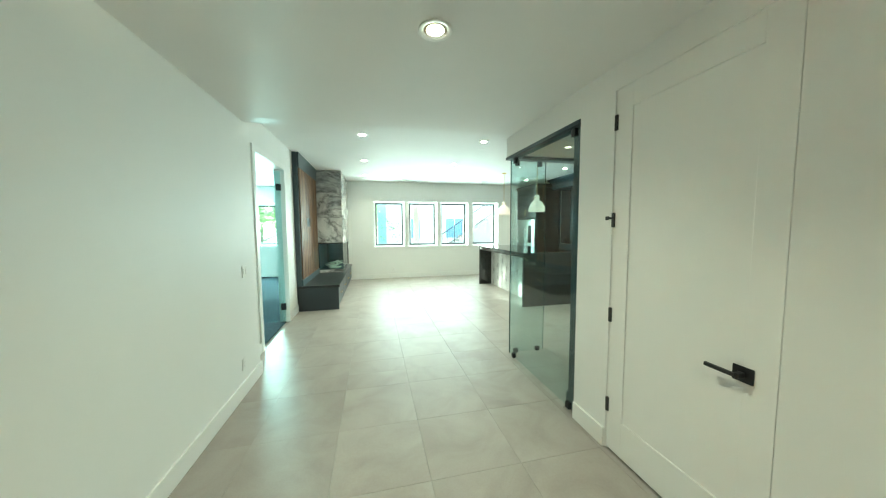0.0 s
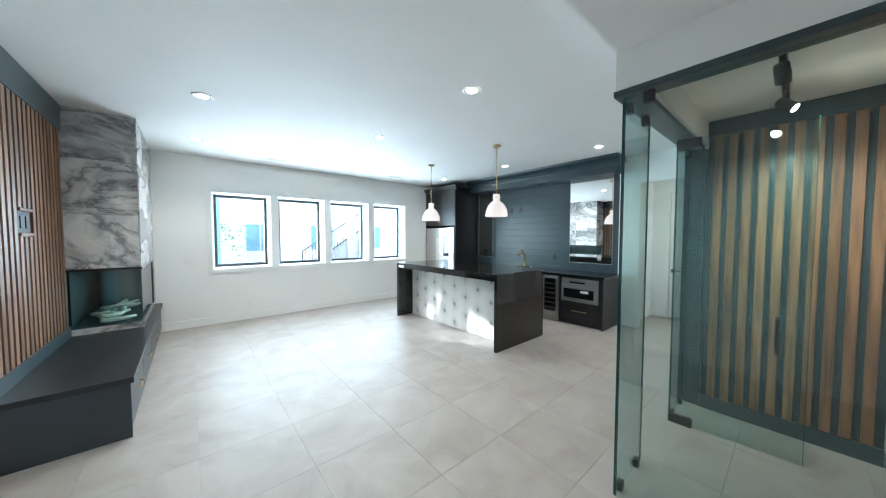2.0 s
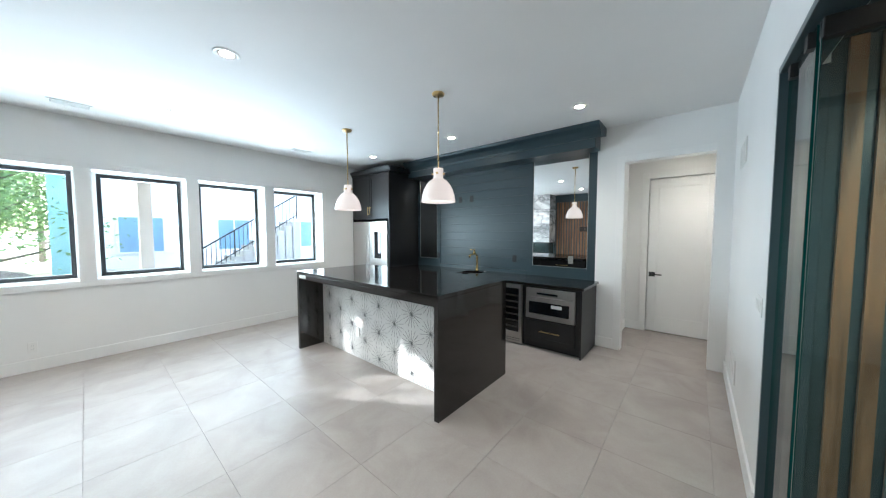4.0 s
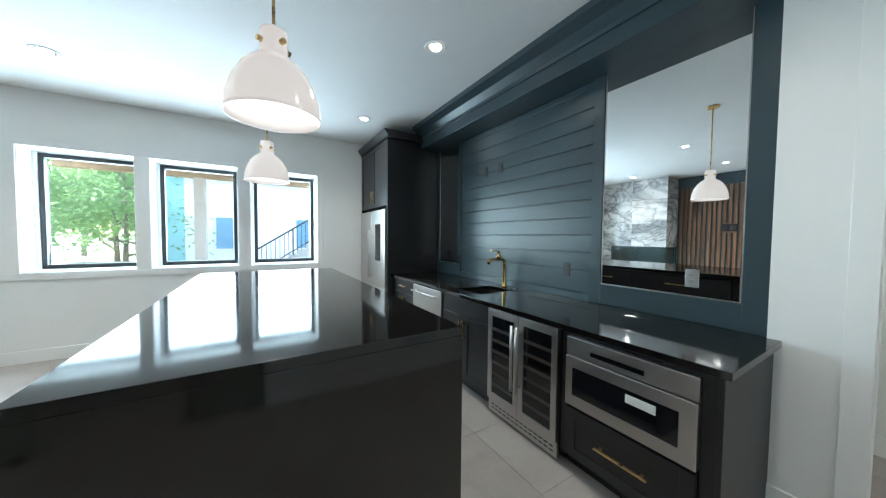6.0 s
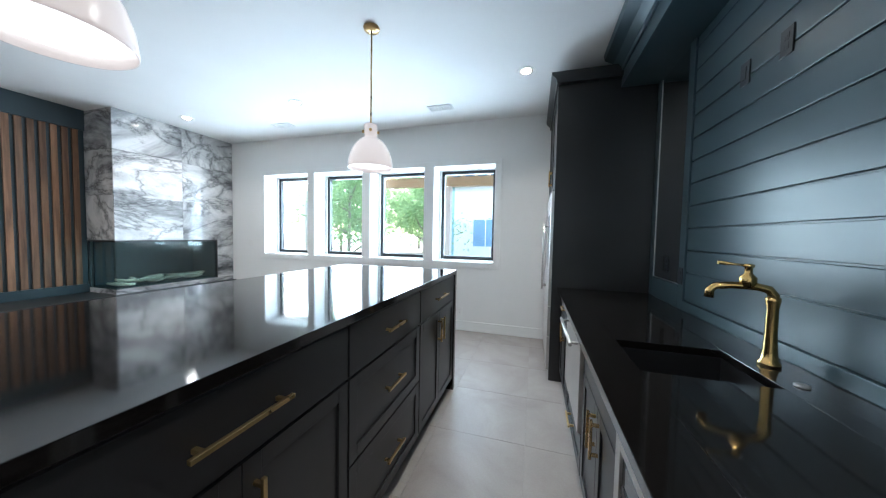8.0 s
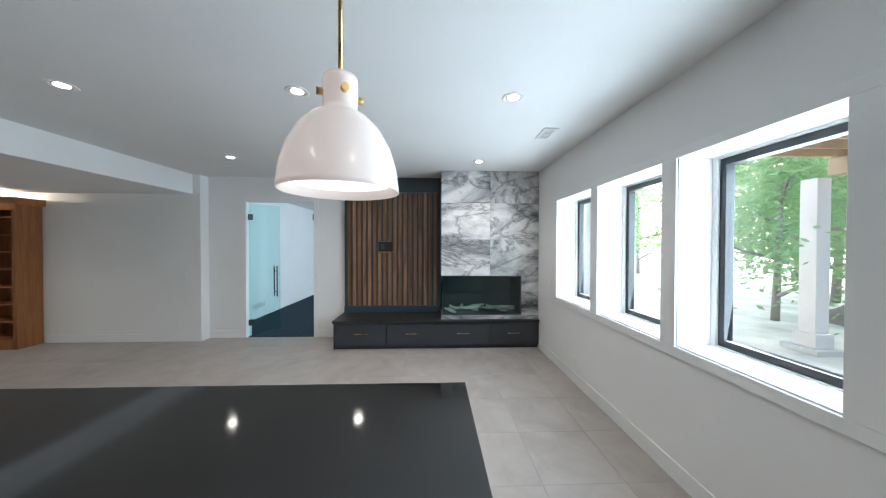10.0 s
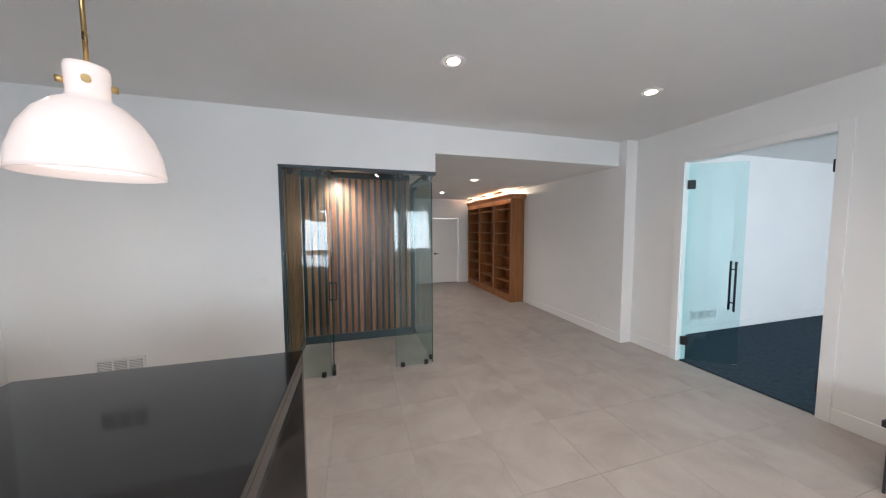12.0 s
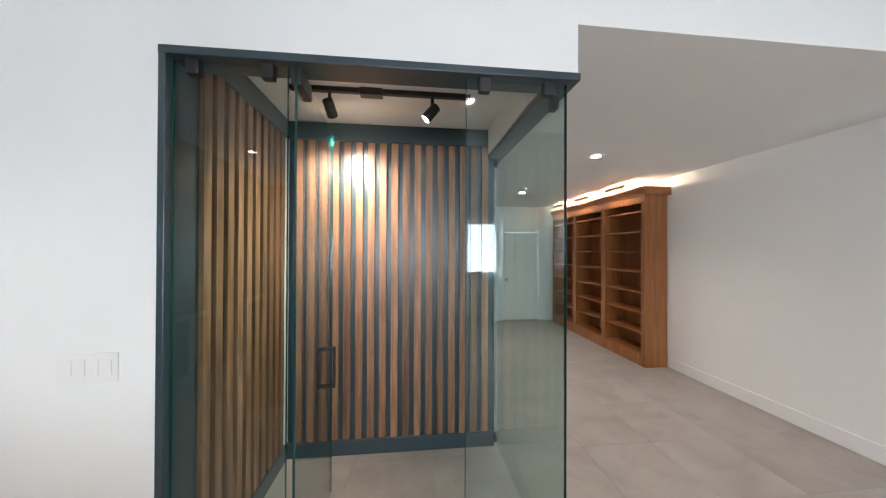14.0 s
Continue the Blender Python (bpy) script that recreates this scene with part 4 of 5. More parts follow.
# double wine fridge
u, n_ = base_unit("wine_fridge", "stainless two-door wine fridge with glass doors", "wine fridge", 2.10, 2.79)
for k, (a, b) in enumerate(((0.01, n_ / 2 - 0.002), (n_ / 2 + 0.002, n_ - 0.01))):
    dr = part("door", boxes((-0.03, 0.015, a, a + 0.045, 0.13, 0.865), (-0.03, 0.015, b - 0.045, b, 0.13, 0.865), (-0.03, 0.015, a + 0.045, b - 0.045, 0.13, 0.185), (-0.03, 0.015, a + 0.045, b - 0.045, 0.81, 0.865), bev=0.002), STEEL, u, "stainless framed glass door")
    part("glass", boxes((-0.022, -0.012, a + 0.045, b - 0.045, 0.185, 0.81)), DARKGLASS, dr)
    # shelf strips lie on the opaque glass; the interior's shade is in their colour
    for i in range(6):
        part("shelf_front", boxes((-0.0255, -0.0225, a + 0.05, b - 0.05, 0.245 + i * 0.09, 0.268 + i * 0.09)), SHELFM, dr)
    hy = b - 0.022 if k == 0 else a + 0.022
    part("handle", join(tube([(-0.075, hy, 0.32), (-0.075, hy, 0.80)], 0.011, 12), tube([(-0.03, hy, 0.36), (-0.075, hy, 0.36)], 0.008), tube([(-0.03, hy, 0.76), (-0.075, hy, 0.76)], 0.008)), STEEL, dr, "round stainless pull")
gr = part("grille", boxes((-0.012, 0.015, 0.01, n_ - 0.01, 0.02, 0.125), bev=0.002), STEEL, u)
for i in range(2):
    for j in range(14):
        part("slot", boxes((-0.0135, -0.0125, 0.04 + j * 0.044, 0.07 + j * 0.044, 0.05 + i * 0.03, 0.06 + i * 0.03)), BLACK, gr)

# sink cabinet
u, n_ = base_unit("sink_cabinet", "dark two-door sink cabinet with brass pulls", "cabinet", 2.795, 3.53, True)
slab_front(u, "false_front", 0.004, n_ - 0.004, 0.70, 0.872, 0.018, -1)
for s, a, b in ((-1, 0.004, n_ / 2 - 0.0015), (1, n_ / 2 + 0.0015, n_ - 0.004)):
    f = shaker(u, "door", a, b, 0.11, 0.692, 0.018, -1)
    bar_handle("handle", f, -0.002, n_ / 2 + 0.035 * s, 0.58, 0.15, 2, (-0.03, 0))

# ice maker and drawer base
u, n_ = base_unit("ice_maker", "stainless under-counter ice maker with drawer below", "ice maker", 3.535, 4.22)
f = part("door", boxes((-0.02, 0.018, 0.01, n_ - 0.01, 0.34, 0.865), bev=0.004), STEEL, u)
part("handle", join(tube([(-0.065, 0.06, 0.80), (-0.065, n_ - 0.06, 0.80)], 0.010, 12), tube([(-0.02, 0.1, 0.80), (-0.065, 0.1, 0.80)], 0.008), tube([(-0.02, n_ - 0.1, 0.80), (-0.065, n_ - 0.1, 0.80)], 0.008)), STEEL, f)
f = shaker(u, "drawer", 0.006, n_ - 0.006, 0.11, 0.33, 0.018, -1)
bar_handle("handle", f, -0.002, n_ / 2, 0.22, 0.16, 1, (-0.03, 0))
u, n_ = base_unit("drawer_cabinet", "dark drawer and door cabinet beside the fridge", "cabinet", 4.225, 4.865)
f = slab_front(u, "drawer", 0.004, n_ - 0.004, 0.70, 0.872, 0.018, -1)
bar_handle("handle", f, -0.002, n_ / 2, 0.79, 0.16, 1, (-0.03, 0))
for s, a, b in ((-1, 0.004, n_ / 2 - 0.0015), (1, n_ / 2 + 0.0015, n_ - 0.004)):
    f = shaker(u, "door", a, b, 0.11, 0.692, 0.018, -1)
    bar_handle("handle", f, -0.002, n_ / 2 + 0.03 * s, 0.58, 0.14, 2, (-0.03, 0))

# tall surround, fridge and upper cabinet
tc_ = thing("tall_cabinet", "tall dark fridge surround with upper cabinet and crown", "cabinet", (3.05, 4.87, 0))
part("side_panel", boxes((0.0, 0.845, 0.0, 0.03, 0.0, 2.80), bev=0.002), DARK, tc_)
part("side_panel", boxes((0.0, 0.845, 1.20, 1.228, 0.0, 2.80), bev=0.002), DARK, tc_)
part("upper_body", boxes((0.02, 0.845, 0.03, 1.20, 1.88, 2.80)), DARK, tc_)
for s, a, b in ((-1, 0.034, 0.613), (1, 0.617, 1.196)):
    f = shaker(tc_, "door", a, b, 1.885, 2.79, 0.02, -1)
    bar_handle("handle", f, 0.0, 0.615 + 0.035 * s, 2.05, 0.16, 2, (-0.03, 0))
part("crown_moulding", join(prism([(0.0, 2.80), (-0.015, 2.80), (-0.02, 2.83), (-0.06, 2.88), (-0.065, 2.90), (0.845, 2.90), (0.845, 2.80)], 1, -0.06, 1.228)), DARK, tc_)
fr = thing("refrigerator", "stainless french-door refrigerator with water dispenser", "refrigerator", (3.07, 4.91, 0))
part("body", boxes((0.03, 0.80, 0.0, 1.145, 0.03, 1.82)), BLACK, fr)
for a, b in ((0.0, 0.57), (0.575, 1.145)):
    part("door", boxes((-0.045, 0.029, a, b, 0.72, 1.83), bev=0.006), STEEL, fr)
for a, b in ((0.42, 0.715), (0.09, 0.415)):
    part("freezer_drawer", boxes((-0.045, 0.029, 0.0, 1.145, a, b), bev=0.006), STEEL, fr)
part("dispenser", boxes((-0.049, -0.0455, 0.18, 0.40, 1.08, 1.62), bev=0.0015), DARKGLASS, fr)
for hy in (0.53, 0.615):
    part("handle", join(tube([(-0.09, hy, 0.80), (-0.09, hy, 1.55)], 0.011, 10), tube([(-0.045, hy, 0.84), (-0.09, hy, 0.84)], 0.008), tube([(-0.045, hy, 1.51), (-0.09, hy, 1.51)], 0.008)), STEEL, fr)
part("foot", boxes((0.0, 0.06, 0.02, 0.1, 0.0, 0.03), (0.0, 0.06, 1.05, 1.12, 0.0, 0.03)), BLACK, fr)

# ---- bookcase ----
bk = thing("bookcase", "tall stained cherry bookcase with empty shelves and crown", "bookcase", (CW, -5.36, 0))
D, L_ = 0.36, 2.75
BT = 2.42
part("back", boxes((0.004, 0.02, 0.02, L_ - 0.02, 0.1, BT)), CHERRY, bk)
bays = (0.0, 0.917, 1.833, L_)
for i, y in enumerate(bays):
    y0 = min(max(y - 0.015, 0.0), L_ - 0.03)
    part("upright", boxes((0.02, D - 0.02, y0, y0 + 0.03, 0.0, BT)), CHERRY, bk)
    w0, w1 = max(0, y - 0.05), min(L_, y + 0.05)
    if i in (0, 3):
        w0, w1 = (0, 0.07) if i == 0 else (L_ - 0.07, L_)
    part("stile", boxes((D - 0.02, D, w0, w1, 0.0, BT), bev=0.002), CHERRY, bk)
for a, b in zip(bays, bays[1:]):
    for k in range(8):
        zz = 0.17 + k * 0.292
        if k in (0,):
            part("kick_rail", boxes((D - 0.02, D, a + 0.05, b - 0.05, 0.0, 0.17), bev=0.002), CHERRY, bk)
        part("shelf", boxes((0.02, D - 0.03, a + 0.015, b - 0.015, zz - 0.022, zz), bev=0.001), CHERRY_S, bk)
    part("top_rail", boxes((D - 0.02, D, a + 0.05, b - 0.05, BT - 0.10, BT), bev=0.002), CHERRY, bk)
part("crown_moulding", join(prism([(0.0, BT), (D + 0.005, BT), (D + 0.015, BT + 0.03), (D + 0.06, BT + 0.09), (D + 0.065, BT + 0.11), (0.0, BT + 0.11)], 1, 0.0, L_ + 0.05)), CHERRY_S, bk)
for y in (-4.90, -3.985, -3.07):
    pl = thing("picture_light", "brass tube picture light above the bookcase, lit", "picture light", (CW + D + 0.02, y, BT + 0.13), 0, "bookcase lights")
    part("tube", tube([(0.10, -0.2, 0.045), (0.10, 0.2, 0.045)], 0.022, 14), BRASS, pl)
    part("arm", tube([(-0.06, 0, -0.02), (-0.04, 0, 0.05), (0.10, 0, 0.05)], 0.008), BRASS, pl)
    ld = area("picture_light_lamp", (CW + D + 0.10, y, BT + 0.145), (CW + 0.1, y, BT + 0.2), 0.36, 0.03, 1.7, (1, 0.80, 0.58))
    ld.rotation_euler = ld.matrix_world.to_euler()

# ---- pendants ----


def pendant(at):
    p = thing("pendant_lamp", "white opal glass dome pendant on a brass rod, lit", "pendant lamp", at, 0, "island pendants")
    drop = at[2] - 1.915
    part("canopy", lathe([(0.0, 0.0), (0.062, 0.0), (0.064, -0.008), (0.058, -0.022), (0.012, -0.026), (0.0, -0.026)], 28), BRASS, p)
    part("rod", tube([(0, 0, -0.02), (0, 0, -drop + 0.345)], 0.0065, 12), BRASS, p)
    s = part("shade", lathe([(0.0, 0.345), (0.050, 0.345), (0.052, 0.33), (0.050, 0.255), (0.054, 0.24), (0.085, 0.222), (0.12, 0.185), (0.15, 0.13), (0.168, 0.07), (0.175, 0.015), (0.176, 0.0),
                              (0.171, 0.0), (0.163, 0.07), (0.145, 0.128), (0.115, 0.18), (0.08, 0.215), (0.0, 0.225)], 48, (0, 0, -drop)), OPAL, p, "lit white opal glass dome")
    part("inner_glow", lathe([(0.160, 0.03), (0.156, 0.07), (0.138, 0.128), (0.108, 0.178), (0.0, 0.205)], 40, (0, 0, -drop)), OPAL_IN, s, "glowing inside of the shade")
    for k in range(4):
        a = math.pi / 2 * k + 0.5
        part("screw", tube([(0.05 * math.cos(a), 0.05 * math.sin(a), -drop + 0.29), (0.068 * math.cos(a), 0.068 * math.sin(a), -drop + 0.29)], 0.011, 12), BRASS, s, "brass thumb screw")
    lamp = bpy.data.lights.new("pendant_bulb", "POINT")
    lamp.energy, lamp.color, lamp.shadow_soft_size = 2.0, (1, 0.80, 0.62), 0.045
    lo = new("pendant_bulb", lamp)
    lo.location = (at[0], at[1], at[2] - drop + 0.10)
    return p


pendant((1.59, 2.326, CZ))
pendant((1.597, 3.998, CZ))

# ---- recessed lights ----
LIGHTS = [(-1.935, 1.36), (0.02, 1.34), (-1.965, 3.18), (0.0, 3.165), (-1.995, 4.98), (-0.03, 4.965), (2.80, 3.12), (2.86, 1.32), (2.75, 4.95)]
first = None
# the last one, in the hall, is unseen and added for the hall's warm light
for x, y, zc in [(a, b, CZ) for a, b in LIGHTS] + [(-1.45, -1.82, SZ), (-1.40, -3.9, SZ), (4.45, 0.15, 2.75)]:
    if first is None:
        first = thing("recessed_light", "white recessed ceiling downlight, lit", "ceiling light", (x, y, zc), 0, "recessed lights")
        part("trim_ring", lathe([(0.062, 0.0), (0.092, 0.0), (0.094, -0.004), (0.088, -0.007), (0.066, -0.004), (0.062, 0.0)], 36), PLASTIC, first)
        part("baffle", lathe([(0.047, -0.0005), (0.0618, -0.0005), (0.0618, -0.004), (0.047, -0.0015)], 36), BAFFLE, first, "warm white baffle")
        part("lens", lathe([(0.0, -0.0005), (0.046, -0.0005), (0.046, -0.003), (0.0, -0.003)], 36), CANLENS, first, "glowing warm lens")
    else:
        copy_thing(first, pose(x, y, zc))
    sp = bpy.data.lights.new("downlight", "SPOT")
    sp.energy, sp.spot_size, sp.spot_blend, sp.color, sp.shadow_soft_size = (9 if x > 4 else 12.5), radians(130), 1.0, (1.0, 0.86, 0.72), 0.05
    so = new("downlight", sp)
    so.location = (x, y, zc - 0.02)


# ---- vents, plates ----


def grille(label, at, rz, w, h, cols, flat=False):
    g = thing("vent_grille", label, "air vent", at)
    g.matrix_world = pose(*at, 90 if flat else 0, 0, rz) if not flat else pose(*at, -90, 0, 0) @ pose(0, 0, 0, 0, 0, rz)
    part("backing", boxes((-w / 2 + 0.01, w / 2 - 0.01, 0.0, 0.003, -h / 2 + 0.01, h / 2 - 0.01)), GREY, g)
    fr_ = [(-w / 2, w / 2, 0.0, 0.010, h / 2 - 0.022, h / 2), (-w / 2, w / 2, 0.0, 0.010, -h / 2, -h / 2 + 0.022), (-w / 2, -w / 2 + 0.022, 0.0, 0.010, -h / 2 + 0.022, h / 2 - 0.022), (w / 2 - 0.022, w / 2, 0.0, 0.010, -h / 2 + 0.022, h / 2 - 0.022)]
    cw = (w - 0.044) / cols
    for k in range(1, cols):
        c = -w / 2 + 0.022 + k * cw
        fr_.append((c - 0.006, c + 0.006, 0.0, 0.010, -h / 2 + 0.022, h / 2 - 0.022))
    part("frame", boxes(*fr_, bev=0.001), PLASTIC, g)
    nz = max(4, int((h - 0.044) / 0.016))
    for j in range(nz):
        zz = -h / 2 + 0.022 + (j + 0.5) * (h - 0.044) / nz
        part("slat", boxes(*[(-w / 2 + 0.024 + k * cw + 0.004, -w / 2 + 0.02 + (k + 1) * cw - 0.004, 0.003, 0.008, zz - 0.0035, zz + 0.0035) for k in range(cols)]), PLASTIC, g)
    return g


grille("white steel return grille high on the wall", (3.005, SY, 2.30), 0, 0.40, 0.21, 3)
grille("white steel return grille low on the wall", (3.01, SY, 0.375), 0, 0.40, 0.22, 3)
grille("white floor-level grille in the carpeted room", (-4.75, 0.125, 0.30), 0, 0.60, 0.16, 6)
for x, y in ((-0.83, 5.56), (1.68, 5.55)):
    grille("white ceiling air register", (x, y, CZ - 0.0), 0, 0.32, 0.16, 2, True)
grille("white hall wall grille", (4.35, 1.148, 0.45), 180, 0.16, 0.16, 1)


def plate(label, at, rz, gangs, mat=PLASTIC, outlet=False, inner=None):
    p = thing("wall_plate", label, "outlet" if outlet else "light switch", at, rz)
    p.matrix_world = pose(*at, 0, 0, rz)
    w = 0.07 + 0.046 * (gangs - 1)
    part("plate", boxes((-w / 2, w / 2, 0.0, 0.006, -0.057, 0.057), bev=0.002), mat, p)
    for k in range(gangs):
        c = (k - (gangs - 1) / 2) * 0.046
        if outlet:
            for zz in (-0.02, 0.02):
                r_ = part("receptacle", boxes((c - 0.016, c + 0.016, 0.006, 0.008, zz - 0.014, zz + 0.014), bev=0.0008), mat, p)
                part("slot", boxes((c - 0.008, c - 0.005, 0.008, 0.0086, zz - 0.005, zz + 0.005), (c + 0.005, c + 0.008, 0.008, 0.0086, zz - 0.005, zz + 0.005)), inner or GREY, r_)
        else:
            part("rocker", boxes((c - 0.015, c + 0.015, 0.006, 0.010, -0.032, 0.032), bev=0.0015), mat, p)
    return p


plate("white four-gang light switch on the wall", (1.79, SY, 1.17), 0, 4)
plate("white double light switch on the wall", (CW, -0.20, 1.18), -90, 2)
plate("white wall outlet near the floor", (CW, -0.33, 0.30), -90, 1, PLASTIC, True)
plate("white double switch beside the windows", (-2.11, NY, 1.18), 180, 2)
plate("white wall outlet near the floor", (-1.23, NY, 0.28), 180, 1, PLASTIC, True)
plate("white wall outlet near the floor", (1.86, NY, 0.28), 180, 1, PLASTIC, True)
plate("black outlet on the shiplap", (EX - 0.034, 2.60, 1.16), 90, 1, BLKPLAST, True, BLACK)
plate("black outlet on the shiplap stile", (EX - 0.046, 4.285, 1.14), 90, 1, BLKPLAST, True, BLACK)
plate("black media outlet high on the shiplap", (EX - 0.034, 3.48, 2.225), 90, 1, BLKPLAST, True, BLACK)
plate("black media switch high on the shiplap", (EX - 0.034, 3.74, 2.225), 90, 1, BLKPLAST)
plate("stainless outlet set in the mirror", (EX - 0.036, 1.69, 1.19), 90, 1, STEEL, True, BLACK)
plate("black outlet in the narrow mirror", (EX - 0.036, 4.55, 1.20), 90, 1, BLKPLAST, True, BLACK)

# ---- outside ----
structure("ground", boxes((-400, 400, 6.55, 800, -0.45, -0.12), (-400, -8.6, -400, 6.55, -0.45, -0.12)), GROUND, "dry ground with sparse grass", "ground")
for px in (-5.31, -2.55, 0.21, 2.97):
    ps = thing("porch_post", "square pale porch column on a concrete pad", "post", (px, 11.04, -0.12), 0, "porch posts")
    part("post", boxes((-0.125, 0.125, -0.125, 0.125, 0.34, 3.05), bev=0.008), POSTPAINT, ps)
    part("base_trim", boxes((-0.17, 0.17, -0.17, 0.17, 0.1, 0.34), bev=0.008), POSTPAINT, ps)
    part("pad", boxes((-0.28, 0.28, -0.28, 0.28, 0.0, 0.1), bev=0.01), CONCRETE, ps)
bmn = thing("porch_beam", "pine deck beam above the porch columns", "beam", (0, 11.04, 2.93))
part("beam", boxes((-2.3, 3.3, -0.125, 0.125, 0.0, 0.275), bev=0.004), PINE, bmn)
dk = thing("deck", "pine joists and boards of a raised deck", "deck", (0, 0, 3.21))
for k in range(14):
    part("joist", boxes((-2.2 + k * 0.41, -2.16 + k * 0.41, 7.0, 11.3, 0.0, 0.2), bev=0.003), PINE, dk)
for k in range(30):
    part("board", boxes((-2.3, 3.3, 6.95 + k * 0.146, 7.09 + k * 0.146, 0.201, 0.23), bev=0.002), PINE, dk)
structure("pavement", boxes((-4.0, 12.0, 8.6, 10.2, -0.12, -0.09), (4.0, 12.0, 10.2, 13.0, -0.12, -0.09)), CONCRETE, "pale concrete patio slab", "pavement")


def house(at, w, dp, h, roof_h, label, mat):
    hs = thing("house", label, "house", at)
    part("wall", boxes((0, w, 0, dp, 0, h)), mat, hs)
    nb = int(h / 0.18)
    part("siding", boxes(*[(-0.02, w + 0.02, -0.02, -0.001, i * 0.18, i * 0.18 + 0.165) for i in range(nb)]), mat, hs)
    part("roof", prism([(-0.5, h), (w / 2, h + roof_h), (w + 0.5, h), (w + 0.5, h - 0.15), (-0.5, h - 0.15)], 1, -0.6, dp + 0.6), ROOF, hs)
    for i in range(max(2, int(w / 3))):
        for fl in range(max(1, int(h / 3))):
            x = 1.0 + i * 3.0
            if x + 1.2 > w:
                continue
            wd = part("window", boxes((x, x + 1.2, -0.05, -0.021, 1.0 + fl * 2.9, 2.3 + fl * 2.9)), BLUEPANE, hs)
            part("frame", boxes((x - 0.08, x, -0.08, -0.021, 0.92 + fl * 2.9, 2.38 + fl * 2.9), (x + 1.2, x + 1.28, -0.08, -0.021, 0.92 + fl * 2.9, 2.38 + fl * 2.9), (x, x + 1.2, -0.08, -0.021, 2.3 + fl * 2.9, 2.38 + fl * 2.9), (x, x + 1.2, -0.08, -0.021, 0.92 + fl * 2.9, 1.0 + fl * 2.9), (x + 0.58, x + 0.62, -0.08, -0.051, 1.0 + fl * 2.9, 2.3 + fl * 2.9)), TRIM, wd)
    return hs


hs = house((-1.0, 16.5, -0.12), 11.0, 8.0, 4.1, 2.6, "pale house with blue-grey gable roof and teal corner", SIDING)
part("corner_board", boxes((-0.55, 0.0, -0.04, 0.3, 0.0, 3.9)), TEALWRAP, hs, "teal wrapped house corner")
st = thing("stair", "pale outdoor stair with black metal railing", "stair", (1.35, 12.4, -0.12))
for i in range(12):
    part("step", boxes((i * 0.28, i * 0.28 + 0.32, 0.0, 1.2, 0.0, 0.18 * (i + 1)), bev=0.006), CONCRETE, st)
part("rail", tube([(0.1, 0.04, 1.1), (3.3, 0.04, 3.2)], 0.025), BLACK, st, "black sloping handrail")
part("rail", tube([(0.1, 0.04, 0.35), (3.3, 0.04, 2.42)], 0.018), BLACK, st, "black lower rail")
for i in range(25):
    s = i / 24
    part("baluster", tube([(0.1 + 3.2 * s, 0.04, 0.2 + 2.06 * s), (0.1 + 3.2 * s, 0.04, 1.1 + 2.1 * s)], 0.022 if i % 8 == 0 else 0.010, 6), BLACK, st)
rng = random.Random(11)
for mx, my, mr2 in ((-0.6, 14.2, 1.3), (-3.0, 15.0, 1.5), (0.6, 15.3, 0.9)):
    bm = bmesh.new()
    bmesh.ops.create_icosphere(bm, subdivisions=4, radius=1)
    for v in bm.verts:
        k = 1 + 0.22 * noise.noise(v.co * 2.3 + Vector((mx, my, 0)))
        v.co = Vector((v.co.x * mr2 * k * 1.4, v.co.y * mr2 * k, max(v.co.z, -0.1) * mr2 * 0.42 * k))
    mo = part("dirt_mound", bm, DIRT)
    mo.location = (mx, my, -0.12)
    tagged(mo, "heap of bare earth on the ground", "dirt mound")


def tree(at, h, spread, seed):
    r = random.Random(seed)
    t = thing("tree", "leafy green tree with an open crown", "tree", at)
    trunk = [tube([(0, 0, 0), (0.05, 0.02, h * 0.25), (0.0, 0.08, h * 0.5), (0.08, 0.0, h * 0.8)], [h * 0.014, h * 0.011, h * 0.008, h * 0.004], 8)]
    tips = []
    for i in range(9):
        a, z0 = 2.4 * i + r.uniform(-0.3, 0.3), h * (0.10 + 0.075 * i)
        ln = spread * r.uniform(0.55, 1.0) * (1.0 - 0.055 * i)
        e = Vector((math.cos(a) * ln, math.sin(a) * ln, z0 + ln * 0.45))
        trunk.append(tube([(0.03, 0.03, z0), (e.x * 0.5, e.y * 0.5, z0 + ln * 0.15), e], [h * 0.009, h * 0.006, h * 0.002], 6))
        tips += [e, Vector((e.x * 0.6, e.y * 0.6, e.z * 0.97)), Vector((e.x * 0.85, e.y * 0.8, e.z + 0.3))]
    tips.append(Vector((0, 0, h * 0.92)))
    part("trunk", join(*trunk), BARK, t)
    verts, faces = [], []
    for c in tips:
        rad = spread * r.uniform(0.30, 0.50)
        for k in range(260):
            d_ = Vector((r.gauss(0, 1), r.gauss(0, 1), r.gauss(0, 0.75)))
            q = c + d_ * rad * 0.55
            s = r.uniform(0.05, 0.11)
            u_ = Vector((r.uniform(-1, 1), r.uniform(-1, 1), r.uniform(-0.6, 0.6))).normalized()
            w_ = u_.orthogonal().normalized()
            b0 = len(verts)
            verts += [q - u_ * s, q + w_ * s * 0.5, q + u_ * s, q - w_ * s * 0.5]
            faces.append((b0, b0 + 1, b0 + 2, b0 + 3))
    me = bpy.data.meshes.new("crown")
    me.from_pydata([tuple(v) for v in verts], [], faces)
    me.materials.append(LEAF)
    cr = new("crown", me)
    cr.parent = t
    return t


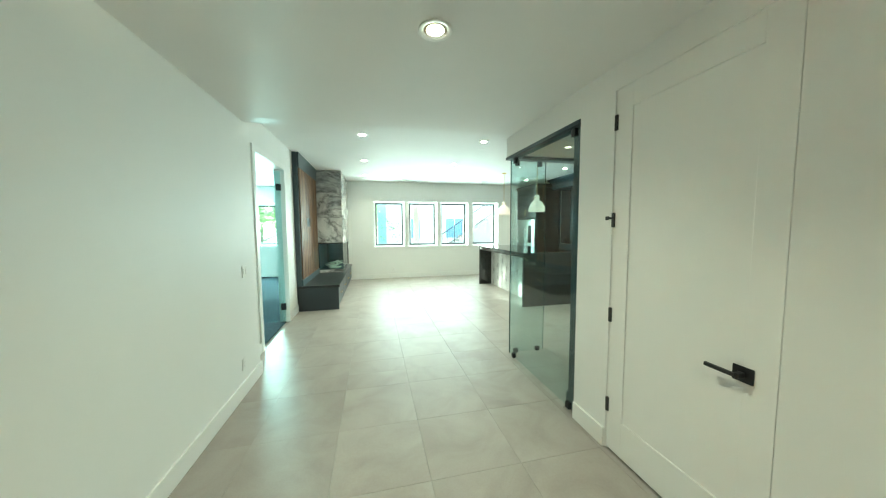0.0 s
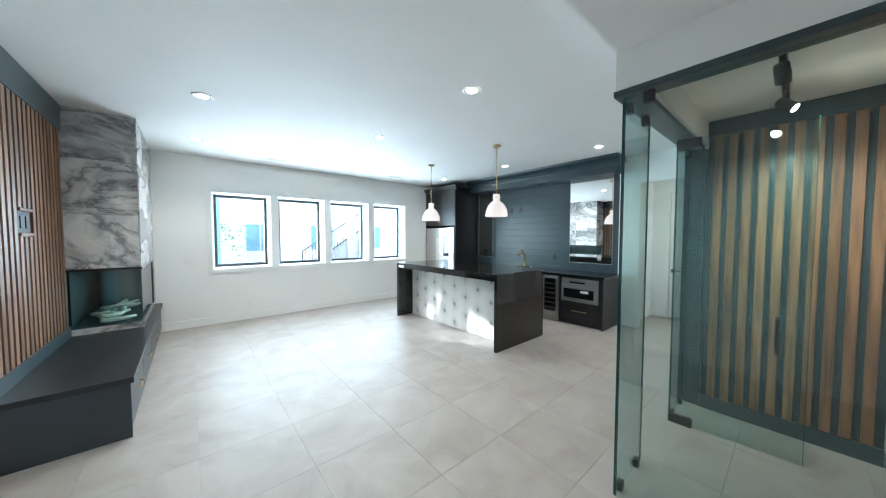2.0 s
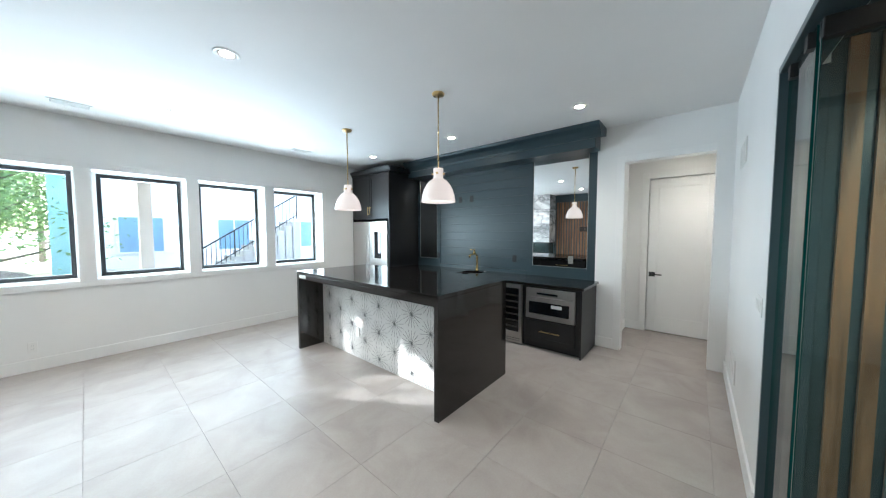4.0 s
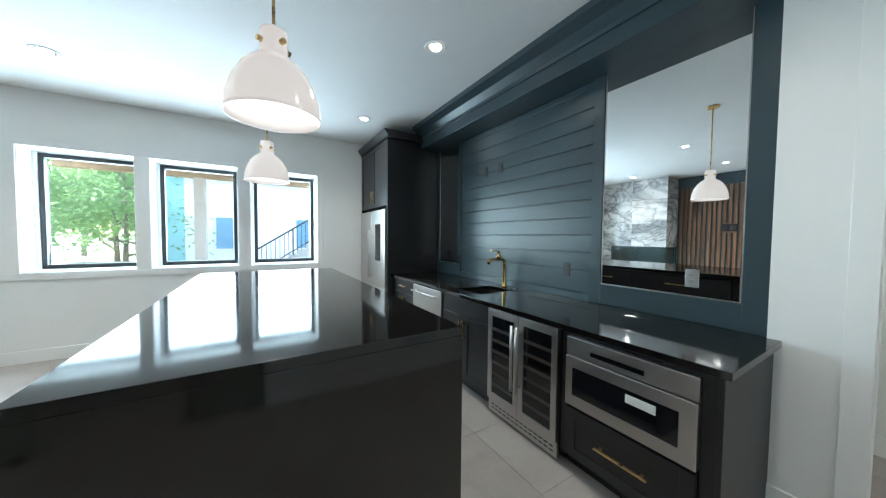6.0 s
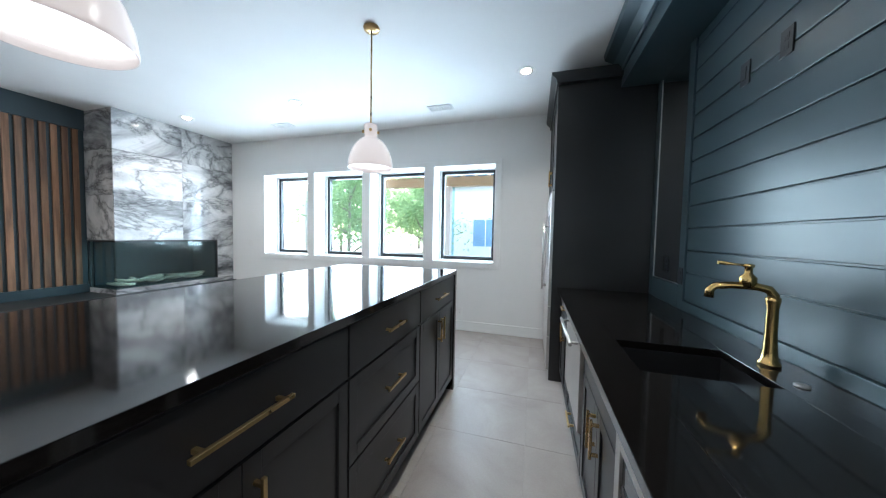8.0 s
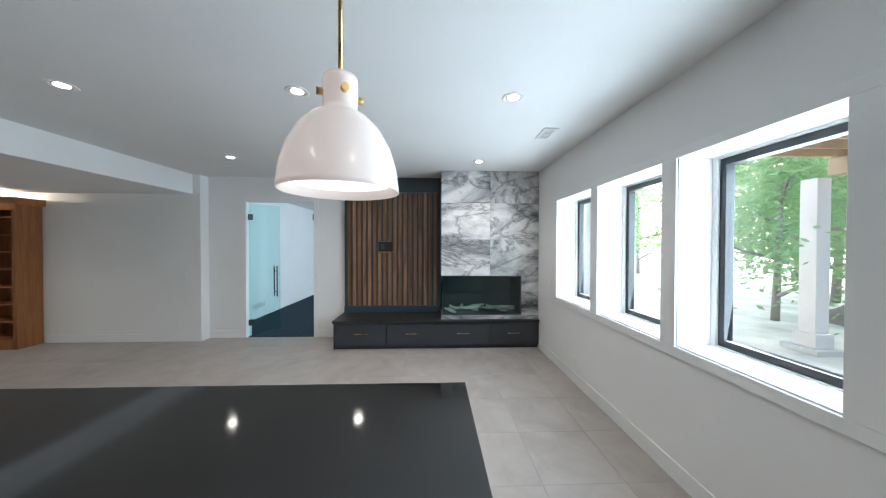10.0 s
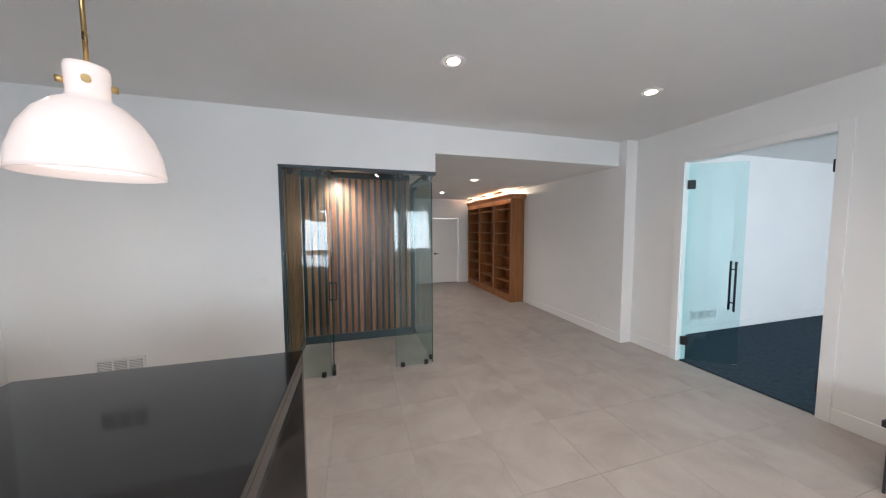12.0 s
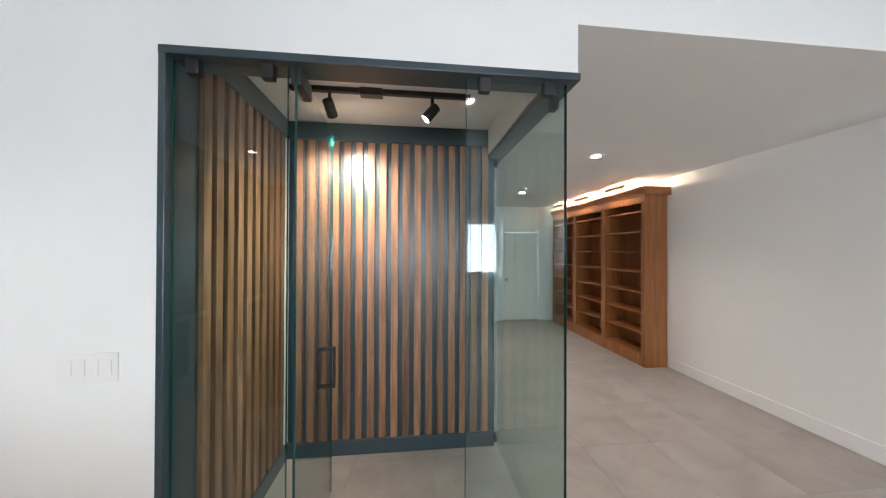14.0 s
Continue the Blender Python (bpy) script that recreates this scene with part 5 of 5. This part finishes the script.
base = tree((-3.0, 17.5, -0.12), 7.0, 2.6, 1)
# the last tree is added where its crown blocks sun from the windows
for i, (x, y, s) in enumerate(((-6.9, 17.6, 1.2), (-9.5, 20, 1.2), (-4.2, 21, 1.15), (-5.0, 27, 1.4), (-13, 24, 1.4), (-9, 32, 1.6), (-2.5, 30, 1.5), (-17, 18, 1.3), (-12, 13, 0.9), (-21, 30, 1.6), (-4.7, 12.9, 0.88))):
    c = copy_thing(base, pose(x, y, -0.12, 0, 0, 70 * i))
    c.scale = (s, s, s)

# ---- floor tiles ----
floor = structure("floor", boxes((WX - 0.14, 5.2, SY - 0.15, NY, -0.12, -0.0095), (CW, 0.06, ENDY - 0.15, SY - 0.15, -0.12, -0.0095), (0.06, BOXE, BOXB, SY - 0.15, -0.12, -0.0095), (3.83, 5.2, -0.8, SY - 0.15, -0.12, -0.0095)), GROUT, "large greige porcelain tile floor", "floor")
PITCH, GX0, GY0, J = 0.62, -1.48, 1.37, 0.0008


def tile_mesh(w, h):
    bm = bmesh.new()
    c = 0.0006
    lo = [bm.verts.new(p) for p in ((0, 0, -0.009), (w, 0, -0.009), (w, h, -0.009), (0, h, -0.009))]
    mid = [bm.verts.new(p) for p in ((0, 0, -c), (w, 0, -c), (w, h, -c), (0, h, -c))]
    top = [bm.verts.new(p) for p in ((c, c, 0), (w - c, c, 0), (w - c, h - c, 0), (c, h - c, 0))]
    for a, b in ((lo, mid), (mid, top)):
        for i in range(4):
            bm.faces.new((a[i], a[(i + 1) % 4], b[(i + 1) % 4], b[i]))
    bm.faces.new(top)
    me = bpy.data.meshes.new("tile")
    bm.to_mesh(me)
    bm.free()
    me.materials.append(TILE)
    return me


REGIONS = ((WX, 3.83, SY - 0.15, NY), (CW, CE, ENDY, SY - 0.15), (CE, BOXE, BOXB, SY - 0.15), (3.83, 5.05, -0.8, 1.15))
meshes = {}
for x0, x1, y0, y1 in REGIONS:
    for i in range(int((x0 - GX0) // PITCH), int((x1 - GX0) // PITCH) + 1):
        for j in range(int((y0 - GY0) // PITCH), int((y1 - GY0) // PITCH) + 1):
            a, b = max(x0, GX0 + i * PITCH + J), min(x1, GX0 + (i + 1) * PITCH - J)
            c, e = max(y0, GY0 + j * PITCH + J), min(y1, GY0 + (j + 1) * PITCH - J)
            if b - a < 0.01 or e - c < 0.01:
                continue
            key = (round(b - a, 4), round(e - c, 4))
            if key not in meshes:
                meshes[key] = tile_mesh(*key)
            t_ = new("tile", meshes[key])
            t_.parent, t_.location = floor, (a, c, 0)
